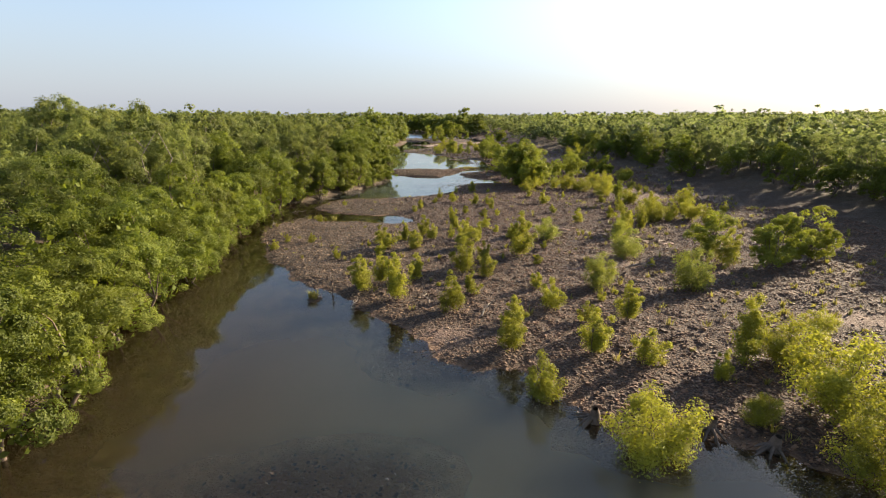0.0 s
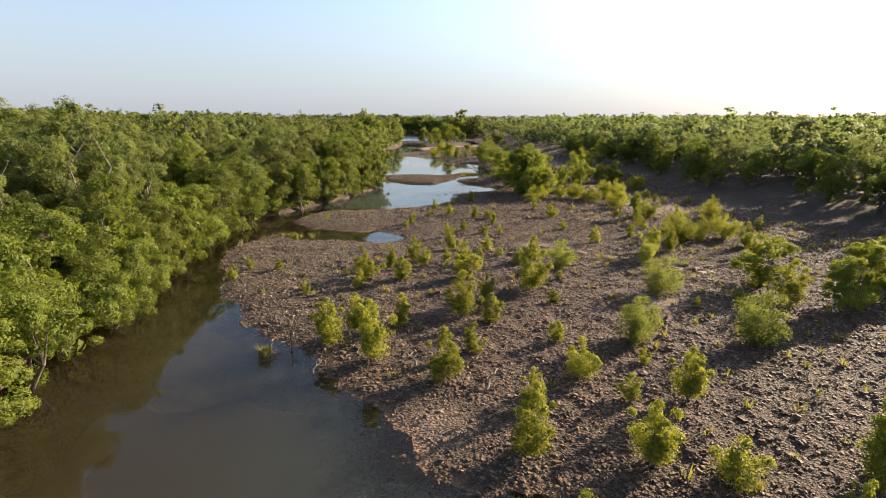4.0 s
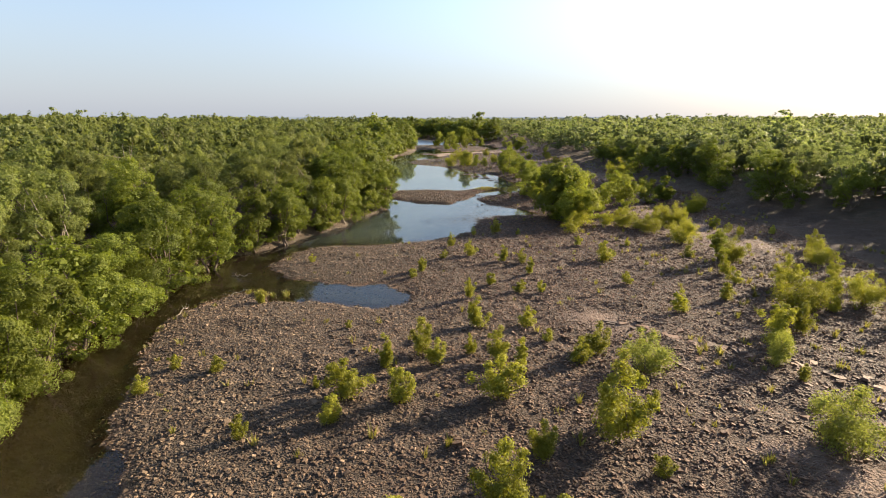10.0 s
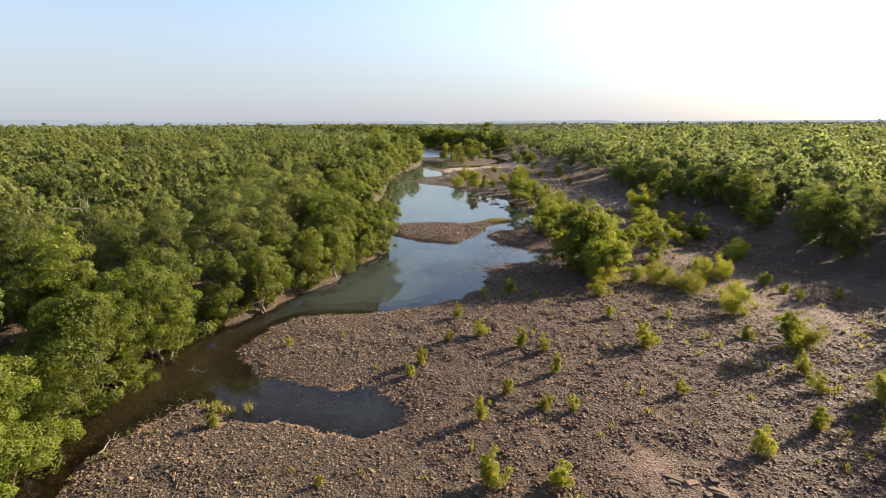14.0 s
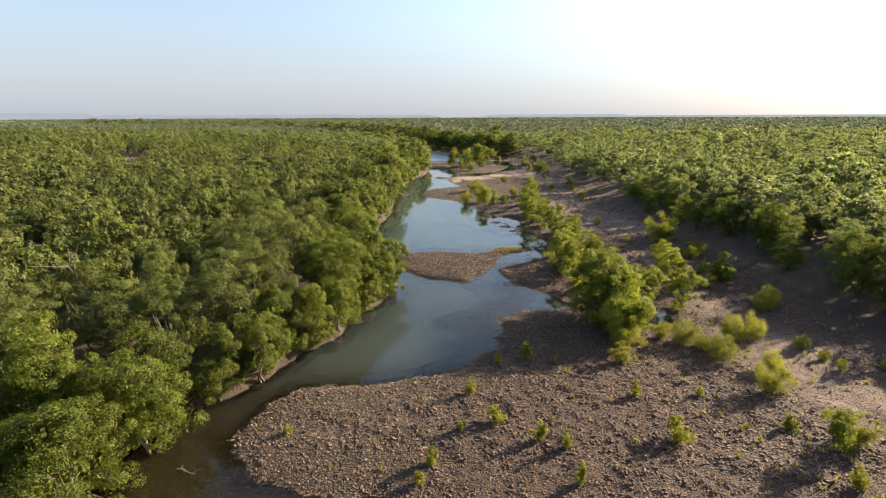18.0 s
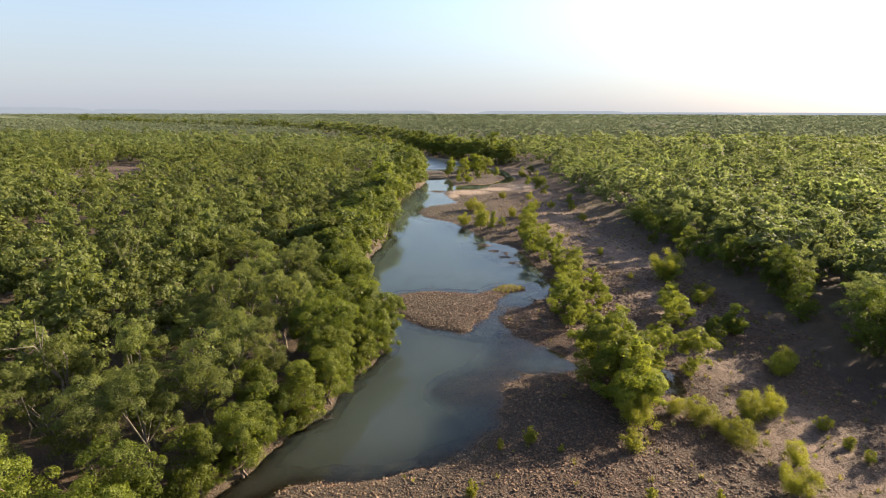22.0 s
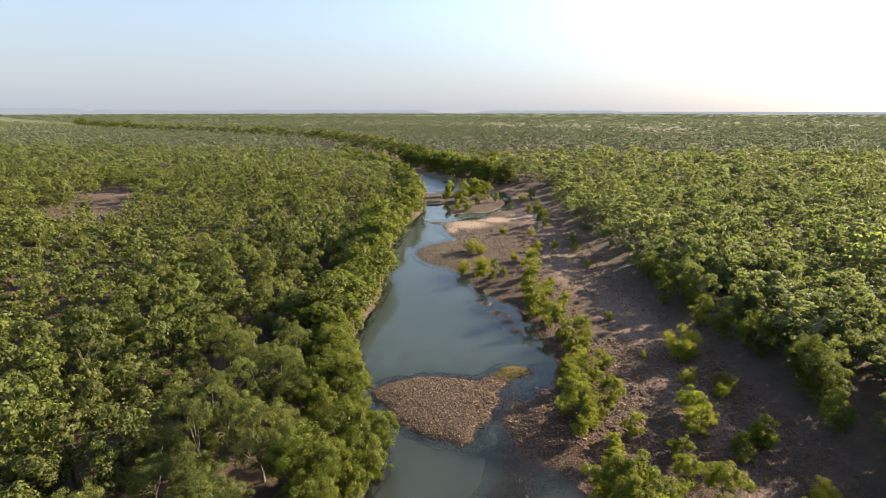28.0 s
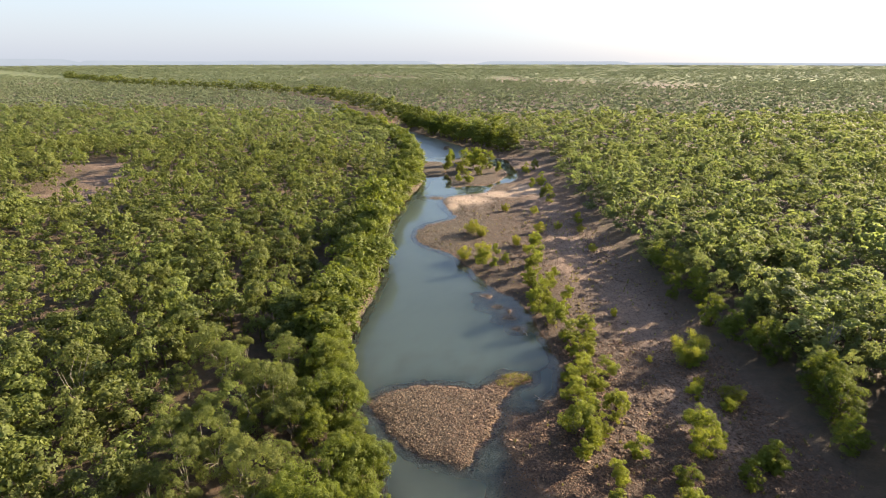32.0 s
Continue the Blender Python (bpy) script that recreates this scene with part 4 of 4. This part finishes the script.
wood_mass("bank_woods", "dense green trees overhanging the far river banks", X, Y, np.maximum(height(X, Y), 0), r.uniform(7, 10.5, len(X)) * np.where(X > np.interp(Y, LB[:, 0], LB[:, 1]) + 9, 1.3, 1), r.uniform(9.5, 12.5, len(X)) * np.where(X > np.interp(Y, LB[:, 0], LB[:, 1]) + 9, 1.3, 1), [plain_tree(370 + i, 42, 40, 0.037, 0.04, 0.52, True, 0.35, 7) for i in range(6)], BANK_LEAF, r)

# tall trees that wall the river where it bends away
F_ = np.array([(x, y) for y, x in FOREST_EDGE if 430 < y < 1330])
run = np.concatenate([[0], np.cumsum(np.hypot(*np.diff(F_, axis=0).T))])
s = np.arange(0, run[-1], 6.0)
X, Y = np.interp(s, run, F_[:, 0]) + r.uniform(1, 9, len(s)), np.interp(s, run, F_[:, 1]) + r.uniform(0, 6, len(s))
wood_mass("bank_woods", "tall dark green trees walling the distant river bend", X, Y, height(X, Y), r.uniform(11, 15, len(X)), r.uniform(18, 25, len(X)), [plain_tree(390 + i, 12, 16, 0.08, 0.02, 0.7, False) for i in range(5)], WOOD_LEAF, r)

# ---- stones ----
BOX = np.array([(-1, -1, -1), (1, -1, -1), (1, 1, -1), (-1, 1, -1), (-1, -1, 1), (1, -1, 1), (1, 1, 1), (-1, 1, 1)]) * 0.5
BOX_F = np.array([(4, 5, 6), (4, 6, 7), (0, 1, 5), (0, 5, 4), (1, 2, 6), (1, 6, 5), (2, 3, 7), (2, 7, 6), (3, 0, 4), (3, 4, 7)])
r = np.random.default_rng(70)
shapes = np.array([BOX * np.where(BOX[:, 2:] > 0, r.uniform(0.55, 0.95), 1) + r.normal(size=(8, 3)) * 0.11 for i in range(9)])


def rubble(X, Y, Z, S, r):
    n = len(X)
    k = r.integers(len(shapes), size=n)
    a, b = r.uniform(0, 6.28, n), r.normal(size=n) * 0.36
    V = shapes[k] * np.stack([S * r.uniform(0.8, 1.5, n), S * r.uniform(0.6, 1.0, n), S * r.uniform(0.16, 0.5, n)], 1)[:, None, :]
    x, z = V[:, :, 0] * np.cos(b)[:, None] - V[:, :, 2] * np.sin(b)[:, None], V[:, :, 0] * np.sin(b)[:, None] + V[:, :, 2] * np.cos(b)[:, None]
    y = V[:, :, 1]
    ca, sa = np.cos(a)[:, None], np.sin(a)[:, None]
    V = np.stack([x * ca - y * sa + X[:, None], x * sa + y * ca + Y[:, None], z + Z[:, None]], 2).reshape(-1, 3)
    F = (BOX_F[None] + (np.arange(n) * 8)[:, None, None]).reshape(-1, 3)
    return V, F


def stone_field(lo_x, hi_x, lo_y, hi_y, n, small, big, seed):
    r = np.random.default_rng(seed)
    X, Y = r.uniform(lo_x, hi_x, n), r.uniform(lo_y, hi_y, n)
    d = survey(X, Y)
    land = np.maximum(np.maximum(d[1], d[2]), np.where(r.random(n) < 0.3 * shoals(X, Y), 0.2, -9))
    keep = (land > -0.5 + 0.5 * wave(X, Y, 3, 71)) & (d[0] < 0) & (X < edge_of_forest(Y) - 1) & (r.random(n) > 0.93 * spots(X, Y, SAND + PALE_SAND)) & (np.abs(X) < (Y + 12) * 1.0 + 6)
    X, Y = X[keep], Y[keep]
    S = small * (big / small) ** (r.random(len(X)) ** 2.0)
    return X, Y, height(X, Y) + S * 0.12, S, r


pieces = []
for box in ((-24, 48, 3, 60, 160000, 0.07, 0.21, 72), (-22, 40, 60, 100, 72000, 0.085, 0.26, 73), (-18, 8, 98, 120, 16000, 0.12, 0.3, 76), (-2, 44, 98, 130, 20000, 0.12, 0.4, 74), (-22, 38, 130, 240, 9000, 0.2, 0.5, 75)):
    pieces.append(rubble(*stone_field(*box)))
V, F = joined(pieces)
tagged(new("river_stones", mesh_np("river_stones", V, F, STONE)), "loose angular brown and grey river stones on the bars", "stones", kind="stuff")
print("stones", len(F) // 10)

# ---- small things on the bars ----
def ground_at(x, y):
    return float(height(np.array([float(x)]), np.array([float(y)]))[0])


def grass_blades(r, n, spread, tall):
    """A tuft: blades that bend outwards from one foot."""
    a, q = r.uniform(0, 6.28, n), spread * r.random(n) ** 0.7
    foot = np.stack([q * np.cos(a), q * np.sin(a), np.full(n, -0.03)], 1)
    lean = np.stack([np.cos(a), np.sin(a), np.zeros(n)], 1) * (tall * r.uniform(0.1, 0.6, n))[:, None]
    h = (tall * r.uniform(0.55, 1.1, n))[:, None]
    side = np.stack([-np.sin(a), np.cos(a), np.zeros(n)], 1) * (0.02 + 0.03 * tall)
    mid, tip = foot + lean * 0.35 + h * (0, 0, 0.6), foot + lean + h * (0, 0, 1)
    V = np.stack([foot - side, foot + side, mid + side * 0.7, mid - side * 0.7, tip], 1).reshape(-1, 3)
    i = np.arange(n) * 5
    return V, np.vstack([np.stack([i, i + 1, i + 2], 1), np.stack([i, i + 2, i + 3], 1), np.stack([i + 3, i + 2, i + 4], 1)])


def branch(r, length, girth, forks=4, bend=0.14):
    """A weathered bough lying along x with a few broken side twigs."""
    n = 6
    line = np.stack([np.linspace(0, length, n), r.normal(size=n) * bend * length * 0.5, girth * 0.6 + np.abs(r.normal(size=n)) * 0.06 * length], 1)
    line[0, 1:] = 0, girth * 0.5
    pieces = [tube(line, np.linspace(girth, girth * 0.35, n), 6)]
    for k in range(forks):
        p = line[r.integers(1, n - 1)]
        d = np.array((r.uniform(0.1, 0.9), r.choice((-1, 1)) * r.uniform(0.3, 1), r.uniform(0.05, 0.7))) * length * r.uniform(0.18, 0.42)
        pieces.append(tube([p, p + d * 0.55 + r.normal(size=3) * 0.04 * length, p + d], [girth * 0.5, girth * 0.33, girth * 0.12], 5))
    return joined(pieces)


# seedlings and dry tufts all over the stony flat
r = np.random.default_rng(90)
X, Y = r.uniform(-20, 44, 9000), r.uniform(6, 210, 9000)
d = survey(X, Y)
thick = 0.16 + 0.75 * step(-0.2, 0.5, wave(X, Y, 16, 91)) * step(4, 22, X) + 0.5 * step(12, 26, X) * (Y < 70)
ok = (d[1] > 0.6) & (X < edge_of_forest(Y) + 1) & (r.random(len(X)) < thick * 0.55) & (np.abs(X) < Y + 18)
pieces, tint = [], []
for x, y, z in zip(X[ok], Y[ok], height(X[ok], Y[ok])):
    v, f = grass_blades(r, int(r.integers(8, 18)), r.uniform(0.08, 0.28), r.uniform(0.2, 0.6))
    pieces.append((v + (x, y, z), f))
    tint.append(np.full(len(v), r.random()))
V, F = joined(pieces)
tagged(new("dry_tufts", mesh_np("dry_tufts", V, F, GRASS_LEAF, {"tint": np.concatenate(tint)})), "sparse yellow-green seedlings and dry grass tufts between stones", "grass", kind="stuff")

# reeds on the end of the island, the small islet and the debris mound
pieces, tint = [], []
X, Y = r.uniform(1.5, 7.2, 150), r.uniform(115.3, 119, 150)
ok = survey(X, Y)[2] > 0.1
for x, y, n, s, h in [*((x, y, 14, 0.3, r.uniform(0.2, 0.45)) for x, y in zip(X[ok], Y[ok])),
                      *((-8.7 + r.normal() * 0.22, 24.1 + r.normal() * 0.2, 22, 0.2, 0.55) for k in range(6)),
                      *((-16.2 + r.normal() * 0.8, 52.4 + r.normal() * 0.4, 16, 0.25, 0.55) for k in range(12)),
                      *((-20.4 + r.normal() * 0.3, r.uniform(41, 50), 10, 0.15, 0.3) for k in range(5))]:
    v, f = grass_blades(r, n, s, h)
    pieces.append((v + (x, y, max(ground_at(x, y), 0.0)), f))
    tint.append(np.full(len(v), r.random()))
V, F = joined(pieces)
tagged(new("reeds", mesh_np("reeds", V, F, GRASS_LEAF, {"tint": np.concatenate(tint)})), "yellow-green reeds and rushes at the water's edge", "reeds", kind="stuff")

# driftwood and fallen boughs
for x, y, length, girth, turn, up in ((3.4, 20.4, 1.5, 0.07, 60, 14), (-0.2, 22.6, 1.3, 0.05, 110, 20), (-5.6, 22.4, 1.1, 0.04, 75, 30), (6.4, 27.0, 0.9, 0.04, 20, 8),
                                      (16.2, 30.6, 2.3, 0.07, -15, 5), (15.0, 29.8, 1.4, 0.05, 70, 12), (-9.4, 27.6, 1.2, 0.05, 10, 4), (-18.9, 52.2, 1.6, 0.05, 40, 6),
                                      (-20.8, 47.6, 1.5, 0.05, 80, 5), (-21.4, 57.5, 2.0, 0.07, -20, 6), (-20.2, 104.6, 2.8, 0.11, -10, 8), (-21.8, 108.5, 3.2, 0.12, 15, 4),
                                      (-21.0, 112.5, 2.4, 0.10, -30, 6), (-14.0, 90.8, 2.2, 0.09, 25, 6), (-17.2, 77.4, 2.0, 0.08, 10, 5), (7.6, 131.0, 2.4, 0.12, 120, 8),
                                      (8.8, 112.5, 1.8, 0.08, 160, 6), (22.5, 60.0, 1.6, 0.05, 35, 8), (13.4, 36.4, 1.2, 0.04, 140, 5), (26.0, 71.0, 1.8, 0.06, 95, 6)):
    root = thing("driftwood", "weathered grey-brown dead branch lying on the river stones", "branch", "driftwood on the bars", pose(x, y, max(ground_at(x, y), -0.05) + 0.01, 0, -up, turn))
    V, F = branch(r, length, girth)
    part("bough", mesh_np("bough", V, F, DRIFT, smooth=True), root)

# a bare stick standing in the shallows
root = thing("standing_stick", "thin dark dead stick standing in shallow water", "stick", at=pose(-7.6, 24.9, -0.12))
V, F = joined([tube([(0, 0, -0.2), (0.03, 0.02, 0.6), (-0.02, 0.03, 1.25)], [0.055, 0.045, 0.025], 6), tube([(0.02, 0.02, 0.55), (0.18, 0.06, 0.85), (0.22, 0.05, 1.0)], [0.03, 0.022, 0.012], 5)])
part("stem", mesh_np("stem", V, F, DARK_BARK, smooth=True), root)

# undercut stumps with roots reaching into the pool
for x, y, turn in ((7.9, 9.6, 200), (12.6, 9.0, 240), (6.4, 12.2, 190), (14.6, 7.9, 225)):
    root = thing("tree_stump", "dark undercut stump with bare roots hanging to the water", "stump", "stumps along the pool's edge", pose(x, y, max(ground_at(x, y), 0.0), 0, 0, turn))
    V, F = tube([(0, 0, -0.3), (0, 0, 0.15), (0.05, 0.04, 0.5), (0.1, 0.1, 0.75)], [0.34, 0.26, 0.2, 0.13], 8)
    part("stump", mesh_np("stump", V, F, DARK_BARK, smooth=True), root)
    for k in range(6):
        a = r.uniform(-1.5, 1.5)
        out = np.array((np.cos(a), np.sin(a), 0))
        V, F = tube([out * 0.1 + (0, 0, 0.3), out * 0.5 + (0, 0, r.uniform(0.1, 0.3)), out * r.uniform(0.9, 1.5) + (0, 0, -0.25)], [0.09, 0.06, 0.025], 5)
        part("root", mesh_np("root", V, F, DARK_BARK, smooth=True), root)

# bare pale trees among the woods
for x, y, tall in ((-25.5, 60.0, 7.0), (-34.0, 66.0, 8.5), (-41.0, 74.0, 9.0), (-52.0, 100.0, 9.5), (52.0, 120.0, 8.5)):
    root = thing("dead_tree", "bare pale dead tree standing among green crowns", "tree", "dead trees in the woods", stands(x, y))
    tips = np.stack([r.normal(size=7) * 1.3, r.normal(size=7) * 1.3, tall * r.uniform(0.7, 1.05, 7)], 1)
    V, F = trunk(r, tips, tall * 0.42, 0.13)
    part("trunk", mesh_np("trunk", V, F, PALE_BARK, smooth=True), root)

# single stones on the near bar
stone_meshes = [mesh_np("stone", shapes[i], BOX_F, STONE) for i in range(len(shapes))]
r = np.random.default_rng(95)
n = 0
while n < 290:
    x, y = r.uniform(-13, 22), r.uniform(7, 44)
    dl, dr, di = (float(v[0]) for v in survey(np.array([x]), np.array([y])))
    if dr < -0.25 or abs(x) > y + 10:
        continue
    s = 0.17 + 0.24 * r.random() ** 2
    part("stone", stone_meshes[int(r.integers(9))], ground, at=pose(x, y, ground_at(x, y) + 0.09 * s, r.normal() * 9, r.normal() * 9, r.uniform(0, 360)) @ Matrix.Diagonal((s * r.uniform(0.9, 1.5), s * r.uniform(0.7, 1.0), s * r.uniform(0.35, 0.7), 1)))
    n += 1

# flat ledges along the gully across the bar
for k in range(46):
    u = k / 45
    x, y = 10.5 + 12.5 * u + r.normal() * 0.5, 47.5 - 8.5 * u + r.normal() * 0.35
    s = r.uniform(0.3, 0.75)
    part("slab", stone_meshes[int(r.integers(9))], ground, at=pose(x, y, ground_at(x, y) + 0.02, r.normal() * 5, r.normal() * 5, r.uniform(0, 360)) @ Matrix.Diagonal((s * 1.3, s * 0.8, 0.13, 1)))
